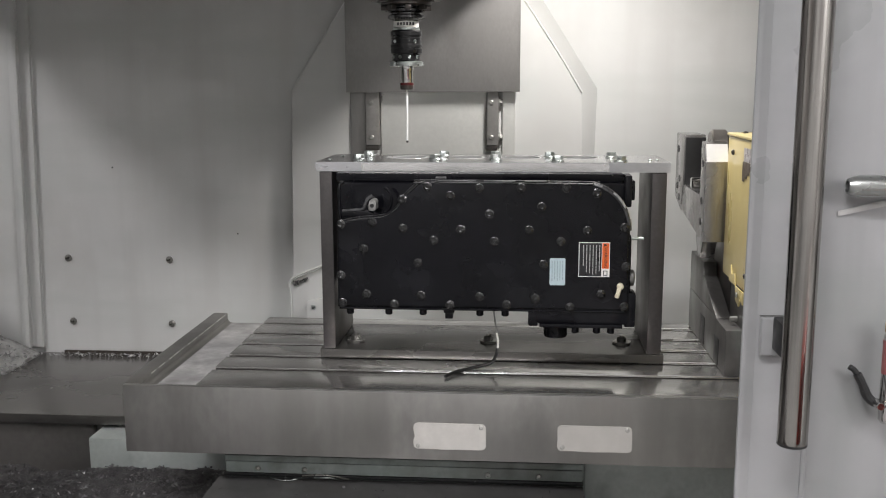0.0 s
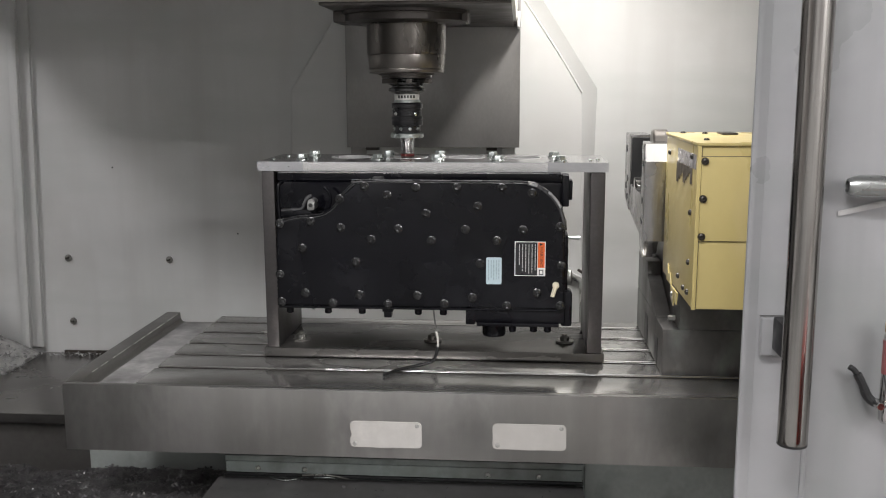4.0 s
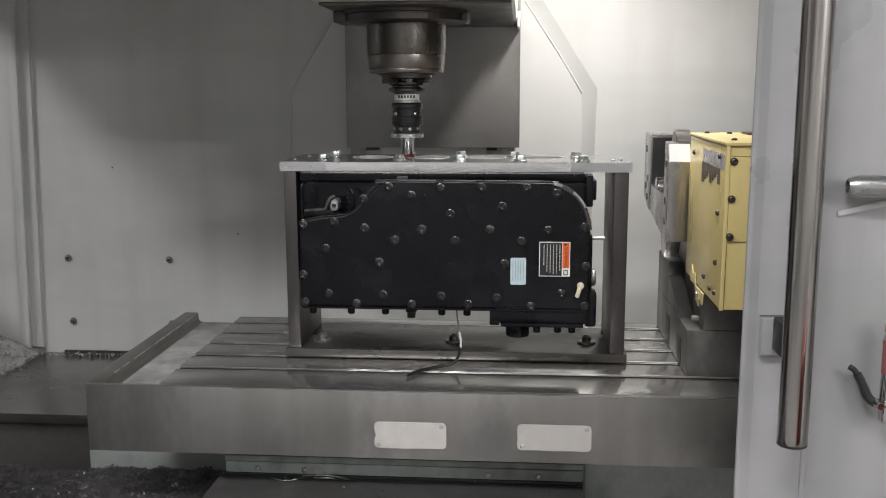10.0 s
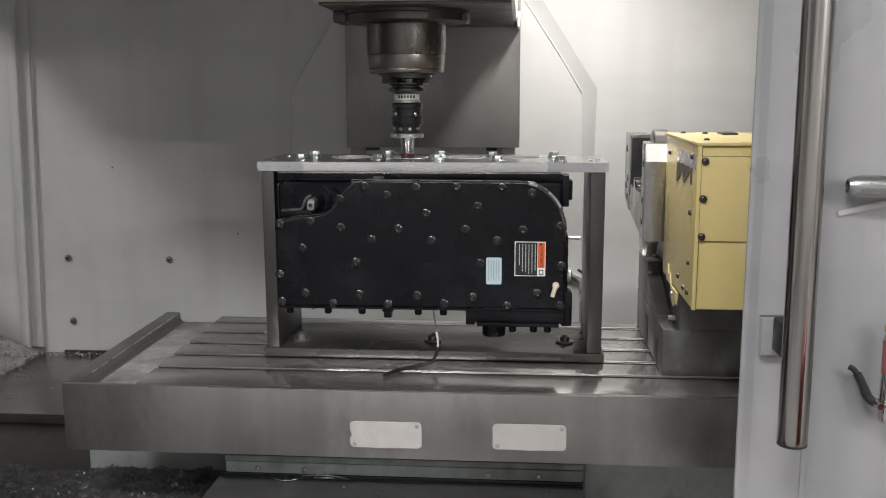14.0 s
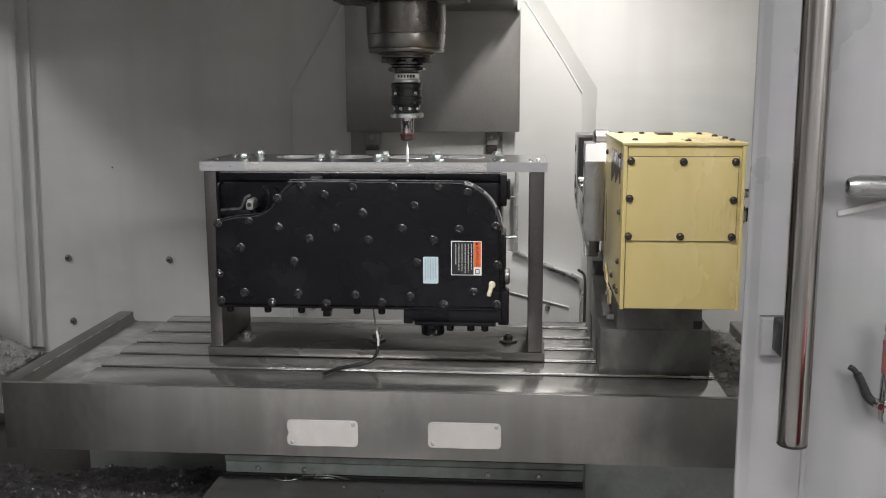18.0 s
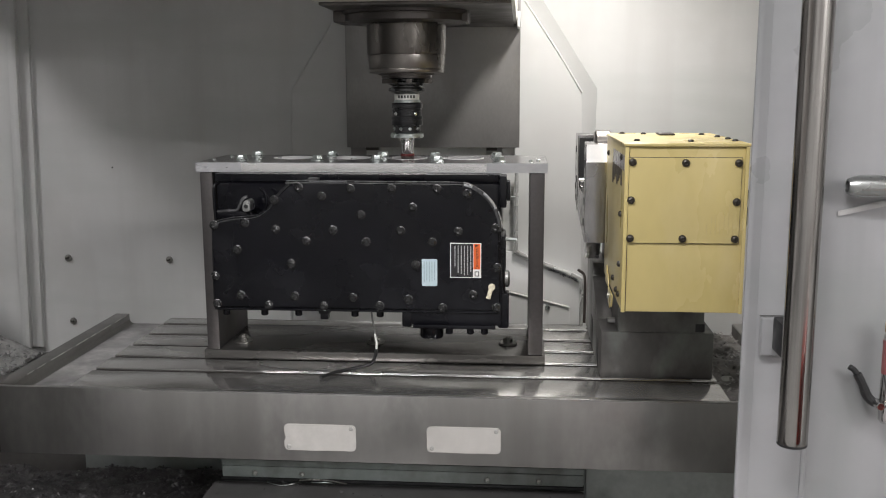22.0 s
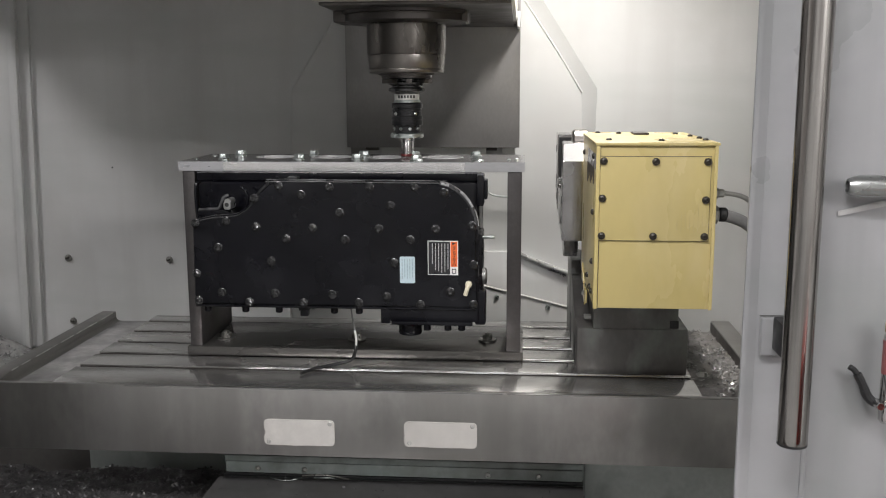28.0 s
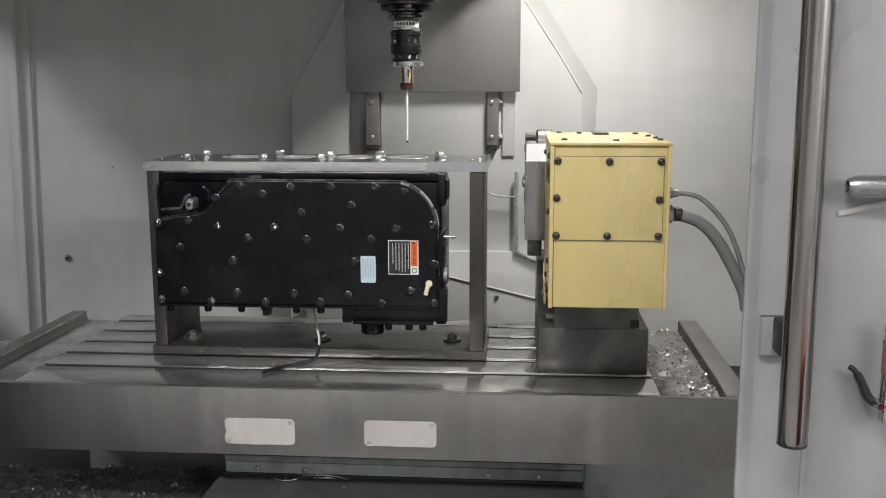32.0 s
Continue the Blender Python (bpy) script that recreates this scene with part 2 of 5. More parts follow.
def prism(outline, lo, hi, axis="y", bev=0.0, seg=2):
    """outline: (a, b) pairs across the axis; for y they are x and z, for x y and z, for z x and y."""
    place = {"y": lambda a, b, c: (a, c, b), "x": lambda a, b, c: (c, a, b), "z": lambda a, b, c: (a, b, c)}[axis]
    bm = bmesh.new()
    low = [bm.verts.new(place(a, b, lo)) for a, b in outline]
    top = [bm.verts.new(place(a, b, hi)) for a, b in outline]
    bm.faces.new(low), bm.faces.new(top[::-1])
    for i in range(len(low)):
        j = (i + 1) % len(low)
        bm.faces.new((low[i], top[i], top[j], low[j]))
    bmesh.ops.recalc_face_normals(bm, faces=bm.faces)
    return bevelled(bm, bev, seg)


def lathe(profile, centre, seg=40, axis="z"):
    """profile: (radius, height) pairs from one end to the other, closed at both ends."""
    turn = {"z": Matrix.Identity(4), "y": pose(0, 0, 0, -90), "x": pose(0, 0, 0, 0, 90)}[axis]
    m = Matrix.Translation(centre) @ turn
    bm = bmesh.new()
    rings = []
    for r, h in profile:
        rings.append([bm.verts.new(m @ Vector((max(r, 1e-4) * math.cos(a), max(r, 1e-4) * math.sin(a), h)))
                      for a in (2 * math.pi * i / seg for i in range(seg))])
    for a, b in zip(rings, rings[1:]):
        for i in range(seg):
            j = (i + 1) % seg
            bm.faces.new((a[i], a[j], b[j], b[i]))
    bm.faces.new(rings[0]), bm.faces.new(rings[-1])
    bmesh.ops.recalc_face_normals(bm, faces=bm.faces)
    for f in bm.faces:
        f.smooth = len(f.verts) == 4
    return bm


def rod(centre, r, h, axis="z", seg=24, bev=0.0):
    b = min(bev, r * 0.4, h * 0.4)
    return lathe([(r - b, 0), (r, b), (r, h - b), (r - b, h)] if b else [(r, 0), (r, h)], centre, seg, axis)


def smooth_path(points, steps=8):
    p = [Vector(q) for q in points]
    p = [2 * p[0] - p[1]] + p + [2 * p[-1] - p[-2]]
    out = []
    for i in range(1, len(p) - 2):
        for k in range(steps):
            t = k / steps
            a, b, c, d = p[i - 1:i + 3]
            out.append(0.5 * (2 * b + (c - a) * t + (2 * a - 5 * b + 4 * c - d) * t * t + (3 * b - a - 3 * c + d) * t ** 3))
    return out + [p[-2]]


def tube(points, r, seg=12, steps=8):
    path = smooth_path(points, steps)
    bm = bmesh.new()
    rings, side = [], Vector((0.3, 0.9, 0.2))
    for i, q in enumerate(path):
        way = (path[min(i + 1, len(path) - 1)] - path[max(i - 1, 0)]).normalized()
        side = (side - way * side.dot(way)).normalized()
        up = way.cross(side)
        rings.append([bm.verts.new(q + r * (math.cos(a) * side + math.sin(a) * up)) for a in (2 * math.pi * k / seg for k in range(seg))])
    for a, b in zip(rings, rings[1:]):
        for k in range(seg):
            j = (k + 1) % seg
            bm.faces.new((a[k], a[j], b[j], b[k])).smooth = True
    bm.faces.new(rings[0]), bm.faces.new(rings[-1])
    bmesh.ops.recalc_face_normals(bm, faces=bm.faces)
    return bm


def joined(*bms):
    out = bmesh.new()
    for b in bms:
        tmp = bpy.data.meshes.new("tmp")
        b.to_mesh(tmp)
        b.free()
        out.from_mesh(tmp)
        bpy.data.meshes.remove(tmp)
    return out


def moved(bm, m):
    bmesh.ops.transform(bm, matrix=m, verts=bm.verts)
    return bm


BASE = {}


def thing(name, base, label, category, group="", kind=""):
    ob = new(name)
    ob.empty_display_size = 0.05
    ob.location = base
    BASE[ob.name] = Vector(base)
    return tagged(ob, label, category, group, kind)


def mesh_of(name, bm, material):
    me = bpy.data.meshes.new(name)
    bm.to_mesh(me)
    bm.free()
    me.materials.append(material)
    me.set_sharp_from_angle(angle=radians(32))
    return me


def part(name, bm, material, parent, label=""):
    """One mesh under a thing or a part; bm is in the place's space."""
    base = BASE[parent.name]
    bmesh.ops.translate(bm, vec=-base, verts=bm.verts)
    ob = new(name, mesh_of(name, bm, material))
    ob.parent = parent
    BASE[ob.name] = base
    return tagged(ob, label)


def piece(name, mesh, parent, at, turn=(0, 0, 0), label=""):
    """A part on a shared mesh, set at a point of the place's space."""
    ob = new(name, mesh)
    ob.parent = parent
    ob.matrix_basis = pose(*(Vector(at) - BASE[parent.name]), *turn)
    BASE[ob.name] = Vector(at)
    return tagged(ob, label)


def solid(name, bm, material, label="", category="", kind="structure", group=""):
    """A thing or a piece of the setting that is one mesh."""
    ob = new(name, mesh_of(name, bm, material))
    BASE[ob.name] = Vector((0, 0, 0))
    return tagged(ob, label, category, group, kind)


def hex_head(r, h, flange=0.0, turn="y"):
    """A hexagon bolt head with its washer face; it stands out along -y, or up z."""
    head = lathe([(r, 0), (r, h * 0.82), (r * 0.86, h)], (0, 0, 0), 6)
    for f in head.faces:
        f.smooth = False
    bms = [head]
    if flange:
        bms.append(lathe([(flange, 0), (flange, h * 0.18), (flange * 0.86, h * 0.34)], (0, 0, 0), 20))
    bm = joined(*bms)
    return moved(bm, pose(0, 0, 0, 90) if turn == "y" else Matrix.Identity(4))


def dome_head(r, h, turn="y"):
    bm = lathe([(r, 0), (r, h * 0.35), (r * 0.8, h * 0.8), (r * 0.42, h), (r * 0.36, h * 0.55), (0.0002, h * 0.5)], (0, 0, 0), 16)
    return moved(bm, pose(0, 0, 0, 90) if turn == "y" else Matrix.Identity(4))


# ---- the hall round the machine ----
solid("floor", box(-6, 9, -5, 6, -0.1, 0.0), FLOOR_PAINT, "grey painted concrete workshop floor", "floor")
solid("wall_south", box(-6, 9, -5.2, -5.0, 0, 4.2), HALL_PAINT, "plain grey workshop wall", "wall")
solid("wall_west", box(-6.2, -6, -5, 6, 0, 4.2), HALL_PAINT, "plain grey workshop wall", "wall")
solid("wall_east", box(9, 9.2, -5, 6, 0, 4.2), HALL_PAINT, "plain grey workshop wall", "wall")
solid("wall_north", box(-6, 9, 6, 6.2, 0, 4.2), HALL_PAINT, "plain grey workshop wall", "wall")
solid("ceiling", box(-6.2, 9.2, -5.2, 6.2, 4.2, 4.3), HALL_PAINT, "plain grey workshop ceiling", "ceiling")

# housings made up over the unseen fill lamps
fill_lamp = thing("fill_lamp", (FILL_LAMPS[0][0], FILL_LAMPS[0][1], 3.96), "unseen white lamp housing made up over a fill light", "ceiling lamp", "hall lamps")
LX, LY = FILL_LAMPS[0][:2]
part("lamp_housing", joined(box(LX - 0.74, LX + 0.74, LY - 0.28, LY + 0.28, 3.965, 4.03, 0.006), box(LX - 0.74, LX + 0.74, LY - 0.28, LY - 0.265, 3.93, 3.966), box(LX - 0.74, LX + 0.74, LY + 0.265, LY + 0.28, 3.93, 3.966)), HEAD_PAINT, fill_lamp)
for rx in (-0.5, 0.5):
    part("hanger_rod", rod((LX + rx, LY, 4.0305), 0.006, 0.169), ZINC, fill_lamp)
for lx, ly, watts, turn in FILL_LAMPS[1:]:
    copy_thing(fill_lamp, pose(lx, ly, 3.96, 0, 0, turn))

# unseen red body, made up for the red reflection in the door handle
cabinet = thing("red_reflection_body", (1.65, -0.80, 0.0), "unseen red cabinet made up for the red reflection in the door handle", "tool cabinet")
part("case", box(1.0, 2.3, -1.10, -0.50, 0.0, 0.58, 0.01), RED_PAINT, cabinet)
for dz in range(4):
    drawer = part("drawer", box(1.03, 2.27, -0.4995, -0.485, 0.04 + 0.132 * dz, 0.162 + 0.132 * dz, 0.004), RED_PAINT, cabinet)
    part("drawer_pull", box(1.3, 2.0, -0.4845, -0.465, 0.13 + 0.132 * dz, 0.142 + 0.132 * dz, 0.003), ZINC, drawer)

# ---- the enclosure ----
WALL_Y, WALL_LOW = 2.78, 0.707
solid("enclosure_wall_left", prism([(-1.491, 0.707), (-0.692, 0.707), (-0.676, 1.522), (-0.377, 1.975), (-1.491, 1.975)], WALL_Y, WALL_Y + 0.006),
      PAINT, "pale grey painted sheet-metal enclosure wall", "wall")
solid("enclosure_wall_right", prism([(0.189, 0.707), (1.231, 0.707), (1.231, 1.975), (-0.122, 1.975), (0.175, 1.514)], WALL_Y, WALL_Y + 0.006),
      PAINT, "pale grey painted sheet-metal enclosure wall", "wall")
# unseen upper wall, dark to cut the light bounced inside
solid("enclosure_wall_top", box(-1.95, 1.23, WALL_Y + 0.003, 2.84, 1.976, 2.5), DARK_PAINT, "unseen upper sheet of the enclosure wall, dark to cut bounced light", "wall")
# the column's casing stands out from the walls beside it
NEARER = Matrix.Translation(EYE) @ Matrix.Scale(0.981, 4) @ Matrix.Translation(-Vector(EYE))
def casing_shell():
    """The column's casing: a flat face whose flanks slope back to the wall."""
    face = [(-0.692, 0.55), (-0.692, 0.707), (-0.676, 1.522), (-0.3275, 2.05), (-0.170, 2.05), (0.175, 1.514), (0.189, 0.707), (0.189, 0.55)]
    foot = [(-0.690, 0.55), (-0.690, 0.707), (-0.674, 1.522), (-0.326, 2.06), (-0.120, 2.06), (0.222, 1.524), (0.203, 0.707), (0.203, 0.55)]
    bm = bmesh.new()
    near = [bm.verts.new((Vector((x, WALL_Y + 0.001, z)) - Vector(EYE)) * 0.981 + Vector(EYE)) for x, z in face]
    far = [bm.verts.new((x, WALL_Y + 0.004, z)) for x, z in foot]
    bm.faces.new(near), bm.faces.new(far[::-1])
    for i in range(len(face)):
        j = (i + 1) % len(face)
        bm.faces.new((near[i], far[i], far[j], near[j]))
    bmesh.ops.recalc_face_normals(bm, faces=bm.faces)
    return bevelled(bm, 0.003, 3)


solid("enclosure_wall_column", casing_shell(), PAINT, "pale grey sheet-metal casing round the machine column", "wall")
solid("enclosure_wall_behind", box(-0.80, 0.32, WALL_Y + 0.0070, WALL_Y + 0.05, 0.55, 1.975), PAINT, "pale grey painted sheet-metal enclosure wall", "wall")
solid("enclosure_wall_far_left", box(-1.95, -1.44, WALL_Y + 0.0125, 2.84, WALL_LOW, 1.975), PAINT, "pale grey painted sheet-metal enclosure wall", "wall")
# unseen side wall; its opening is made up to let lamp light slant in
solid("enclosure_side_left", joined(box(-1.98, -1.951, 1.3045, 2.85, 0.0, 1.30), box(-1.98, -1.951, 1.3045, 2.85, 2.12, 2.5), box(-1.98, -1.951, 1.3045, 1.62, 1.3001, 2.1199), box(-1.98, -1.951, 2.74, 2.85, 1.3001, 2.1199)), PAINT, "unseen pale grey enclosure side wall with an opening added to pass lamp light", "wall")
# unseen right side, dark for less bounced light
solid("enclosure_side_right", box(1.231, 1.26, 1.46, 2.85, 0.0, 2.5), DARK_PAINT, "unseen enclosure side wall, dark to cut bounced light", "wall")
# unseen roof added to keep lamp light off the upper walls
solid("roof_shade", box(-1.98, 1.26, 1.257, 2.85, 2.501, 2.53), DARK_PAINT, "unseen dark roof sheet made up to block lamp light", "ceiling")
# unseen apron and beam, set to cut the lamp light at wall height
solid("apron_shade", box(-1.98, 1.40, 1.25, 1.256, 2.3005, 2.50), PAINT, "unseen pale grey sheet added to block light over the beam", "wall")
solid("beam_shade", box(-1.98, 1.40, 1.22, 1.31, 2.14, 2.30, 0.004), PAINT, "unseen pale grey beam added to shade the upper wall", "beam")
trim = thing("trim", (-1.525, WALL_Y, WALL_LOW), "pale painted upright corner strip of the enclosure", "trim", kind="structure")
part("strip", box(-1.56, -1.492, WALL_Y - 0.012, WALL_Y + 0.05, WALL_LOW + 0.02, 1.975, 0.003), PAINT, trim)
part("edge_fold", box(-1.541, -1.524, WALL_Y - 0.03, WALL_Y - 0.0125, WALL_LOW + 0.02, 1.975, 0.003), PAINT, trim)
trim.rotation_euler = (0, radians(1.7), 0)
lamp = thing("work_lamp", (0.20, 2.20, 2.06), "short tubular work lamp beside the column", "lamp")
part("lamp_case", moved(box(-0.18, 0.18, -0.045, 0.045, 0.012, 0.05, 0.006), LAMP), HEAD_PAINT, lamp)
part("lamp_arm", box(0.19, 0.21, 2.219, WALL_Y + 0.002, 2.12, 2.14, 0.003), HEAD_PAINT, lamp)
part("lamp_post", box(0.19, 0.21, 2.19, 2.2185, 2.05, 2.14, 0.001), HEAD_PAINT, lamp)

# the fold's highlight is put into its paler colour
part_edge = thing("edge_fold", (0.17, WALL_Y, 1.4), "folded edge of the enclosure wall, pale for its highlight", "trim", kind="structure")
part_edge.matrix_basis = NEARER @ Matrix.Translation(BASE[part_edge.name])
part("fold", tube([(-0.01, WALL_Y, 1.800), (0.100, WALL_Y, 1.636), (0.175, WALL_Y, 1.514)], 0.0028, 8, 2), PLATE_PALE, part_edge)

screw_mesh = mesh_of("panel_screw", dome_head(0.011, 0.008), NUT_STEEL)
left_wall = bpy.data.objects["enclosure_wall_left"]
for sx, sz in [(-1.394, 1.011), (-1.072, 1.009), (-1.392, 0.81), (-1.074, 0.807)]:
    piece("screw", screw_mesh, left_wall, (sx, WALL_Y, sz))

hole_mesh = mesh_of("wall_hole", dome_head(0.0026, 0.0015), WAY_STEEL)
for sx, sz in [(-1.235, 1.292), (-0.854, 1.092)]:
    piece("small_rivet", hole_mesh, left_wall, (sx, WALL_Y, sz))

# sloped cover under the column, filling the low part of the recess
guard = thing("way_guard", (-0.25, WALL_Y, 0.65), "pale grey sloped sheet-metal guard below the column", "guard", kind="structure")
guard.matrix_basis = NEARER @ Matrix.Translation(BASE[guard.name])
part("guard_back", prism([(-0.69, 0.607), (0.187, 0.607), (0.187, 0.973), (-0.01, 1.048), (-0.477, 1.048), (-0.69, 0.951)], WALL_Y - 0.02, WALL_Y + 0.006, bev=0.003), PAINT, guard)
# pale tube paints the highlight along the guard's fold
part("front_lip", tube([(-0.218, WALL_Y - 0.047, 0.979), (-0.03, WALL_Y - 0.047, 0.933), (0.149, WALL_Y - 0.047, 0.889)], 0.0024, 8, 2), PLATE_PALE, guard)
part("guard_front", prism([(-0.637, 0.607), (0.149, 0.607), (0.149, 0.888), (-0.218, 0.978), (-0.297, 0.978), (-0.637, 0.893)], WALL_Y - 0.045, WALL_Y - 0.024, bev=0.002), PAINT, guard)
part("rolled_edge", tube([(-0.01, WALL_Y - 0.03, 1.286), (-0.01, WALL_Y - 0.03, 1.073), (-0.005, WALL_Y - 0.03, 1.05), (0.064, WALL_Y - 0.03, 1.018), (0.159, WALL_Y - 0.03, 0.981), (0.183, WALL_Y - 0.03, 0.951), (0.185, WALL_Y - 0.03, 0.829)], 0.006), ROLLED, guard)
part("rolled_edge", tube([(-0.477, WALL_Y - 0.03, 1.052), (-0.584, WALL_Y - 0.03, 1.004), (-0.684, WALL_Y - 0.03, 0.959), (-0.688, WALL_Y - 0.03, 0.904), (-0.688, WALL_Y - 0.03, 0.755)], 0.0035), PAINT, guard)
part("bent_wire", tube([(-0.106, WALL_Y - 0.035, 1.245), (-0.09, WALL_Y - 0.035, 1.225), (-0.064, WALL_Y - 0.035, 1.216), (-0.013, WALL_Y - 0.035, 1.213)], 0.003, 8), ZINC, guard)
part("dark_seal", tube([(0.172, WALL_Y - 0.032, 1.000), (0.190, WALL_Y - 0.032, 0.985), (0.194, WALL_Y - 0.032, 0.950), (0.194, WALL_Y - 0.032, 0.84)], 0.0042, 8), SEAL_AND_SHADE, guard, "dark brown rubber edge seal")
guard_screw = mesh_of("guard_screw", dome_head(0.008, 0.006), ZINC)
for sx, sz in [(-0.065, 0.917), (0.085, 0.888), (-0.616, 0.877)]:
    piece("screw", guard_screw, guard, (sx, WALL_Y - 0.045, sz))

# fixed column plate with its two guide brackets
column = thing("column_plate", (-0.25, 2.79, 1.2), "pale column plate with two dark steel guide brackets", "column plate", kind="structure")
column.matrix_basis = NEARER @ Matrix.Translation(BASE[column.name])
part("plate", box(-0.409, -0.100, 2.775, 2.786, 1.33, 2.02, 0.003), PLATE_PALE, column)
part("side_strip", box(-0.053, -0.016, 2.772, 2.786, 1.33, 2.02, 0.003), PLATE_PALE, column)
part("side_strip", box(-0.50, -0.454, 2.775, 2.786, 1.33, 2.02, 0.003), COVER_STEEL, column)
pale_screw = mesh_of("bracket_screw", dome_head(0.008, 0.003), SCREW_DULL)
side_hex = mesh_of("bracket_side_screw", moved(hex_head(0.0125, 0.012, 0.015), pose(0, 0, 0, 0, 0, 90)), SCREW_DULL)
for bx0, bx1 in ((-0.451, -0.411), (-0.097, -0.064)):
    bracket = part("bracket", box(bx0, bx1, 2.754, 2.785, 1.362, 2.0, 0.003), BRACKET_STEEL, column, "grey steel guide bracket")
    for bz in (1.485, 1.385):
        piece("screw", pale_screw, bracket, ((bx0 + bx1) / 2 - 0.004, 2.754, bz))
        if bx0 > -0.2:
            piece("side_screw", side_hex, bracket, (bx1, 2.768, bz))
    part("lower_pad", box(bx0 - 0.002, bx1 - 0.004, 2.757, 2.785, 1.347, 1.3615, 0.002), DARK_STEEL, bracket)

# side cover, base walls and chip tray
side_cover = thing("side_cover", (-1.3, 2.4, 0.60), "grey steel side cover plate of the machine base", "cover", kind="structure")
part("top_sheet", box(-1.95, -0.76, 2.225, WALL_Y - 0.001, 0.681, 0.707, 0.004), SIDE_STEEL, side_cover)
# dark strip stands in for the shadow gap at the wall's foot
part("shadow_gap", box(-1.425, -1.005, WALL_Y - 0.0075, WALL_Y - 0.0015, 0.7075, 0.7165), SEAL_AND_SHADE, side_cover, "dark strip painting the shadow gap at the foot of the wall")
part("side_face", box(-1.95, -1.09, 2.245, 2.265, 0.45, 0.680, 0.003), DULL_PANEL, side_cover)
solid("chip_tray", box(-1.95, 1.23, 0.9, 2.84, 0.40, 0.45), DARK_STEEL, "dark steel chip tray under the table", "tray")
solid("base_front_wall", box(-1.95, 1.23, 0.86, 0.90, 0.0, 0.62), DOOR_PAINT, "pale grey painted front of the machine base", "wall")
solid("base_rear_wall", box(-0.90, 1.23, 2.42, 2.46, 0.45, 0.68), GREEN_PAINT, "pale green painted machine base wall", "wall")


# ---- table and saddle ----
saddle = thing("saddle", (-0.24, 2.0, 0.45), "pale green cast saddle with a screwed wiper strip under the table", "saddle")
part("casting", box(-0.62, 0.46, 1.95, 2.30, 0.60, 0.806, 0.012), GREEN_PAINT, saddle)
part("side_wing", box(-1.066, -0.621, 2.16, 2.40, 0.53, 0.672, 0.006), GREEN_PAINT, saddle, "pale painted wing of the saddle")
part("front_face", box(-0.62, 0.14, 1.862, 1.949, 0.60, 0.80, 0.006), GRIMY_SHADED_GREEN, saddle)
part("dark_lip", box(-0.618, 0.136, 1.846, 1.862, 0.7225, 0.7285, 0.001), RUBBER, saddle, "black lip below the wiper strip")
part("side_face", box(0.1405, 0.46, 1.878, 1.9495, 0.60, 0.806, 0.006), GREEN_PAINT, saddle, "pale green painted flank of the saddle")
part("upper_ledge", box(-0.617, 0.136, 1.852, 1.8615, 0.7535, 0.766, 0.002), GRIMY_SHADED_GREEN, saddle)
wiper = part("wiper_strip", box(-0.615, 0.134, 1.850, 1.861, 0.729, 0.753, 0.002), GRIMY_SHADED_GREEN, saddle, "pale green wiper strip with dark screws")
strip_screw = mesh_of("strip_screw", dome_head(0.006, 0.005), SCREW_DULL)
for sx in (-0.545, -0.445, -0.060, 0.045):
    piece("screw", strip_screw, wiper, (sx, 1.850, 0.739))
part("way_cover", box(-0.63, 0.137, 1.30, 1.848, 0.60, 0.722, 0.006), WAY_STEEL, saddle, "dull steel telescopic way cover")
part("way_cover_lip", box(-0.65, 0.150, 1.30, 1.72, 0.58, 0.640, 0.008), WAY_STEEL, saddle)

curl = thing("swarf_curl", (-0.40, 1.84, 0.723), "bent bright metal turning lying on the way cover", "metal chip")
part("turning", tube([(-0.424, 1.842, 0.7245), (-0.405, 1.838, 0.727), (-0.388, 1.842, 0.7255), (-0.372, 1.836, 0.7245)], 0.0013, 6, 5), ZINC, curl)

loop_curl = thing("swarf_curl", (-0.48, 1.835, 0.723), "thin looped metal turning under the wiper strip", "metal chip")
part("turning", tube([(-0.52, 1.840, 0.7250), (-0.505, 1.828, 0.7262), (-0.480, 1.822, 0.7255), (-0.458, 1.830, 0.7265), (-0.452, 1.842, 0.7250)], 0.0011, 6, 5), ZINC, loop_curl)
long_curl = thing("swarf_curl", (-0.36, 1.838, 0.723), "dark bent metal turning under the wiper strip", "metal chip")
part("turning", tube([(-0.450, 1.846, 0.727), (-0.420, 1.842, 0.731), (-0.385, 1.844, 0.729), (-0.350, 1.838, 0.7255)], 0.0016, 6, 5), NUT_STEEL, long_curl)

TX0, TX1, TY0, TY1, TZ = -0.908, 0.690, 1.745, 2.317, 0.95
PX0, PX1 = -0.763, 0.523
table = thing("machine_table", (-0.11, 2.03, 0.815), "ground steel machine table with five slots and worn placards", "machine table")
part("table_body", box(TX0, TX1, TY0 + 0.0122, TY1, 0.812, 0.918, 0.003), TABLE_STEEL, table)
part("front_face", box(TX0, TX1, TY0, TY0 + 0.012, 0.812, 0.9505, 0.0012), TABLE_FRONT, table, "long ground steel front face")
SLOTS = [1.872 + 0.0957 * i for i in range(5)]
edges = [TY0 + 0.0122] + [v for s in SLOTS for v in (s - 0.009, s + 0.009)] + [TY1]
for i in range(5):
    # thin dark sheet in each slot, the slot's shade put into its colour
    part("slot_shade", box(PX0 + 0.002, PX1 - 0.002, edges[2 * i + 2] - 0.0009, edges[2 * i + 2] - 0.0002, 0.9190, 0.9468), DARK_STEEL, table, "dark side of a slot, its shade put into the colour")
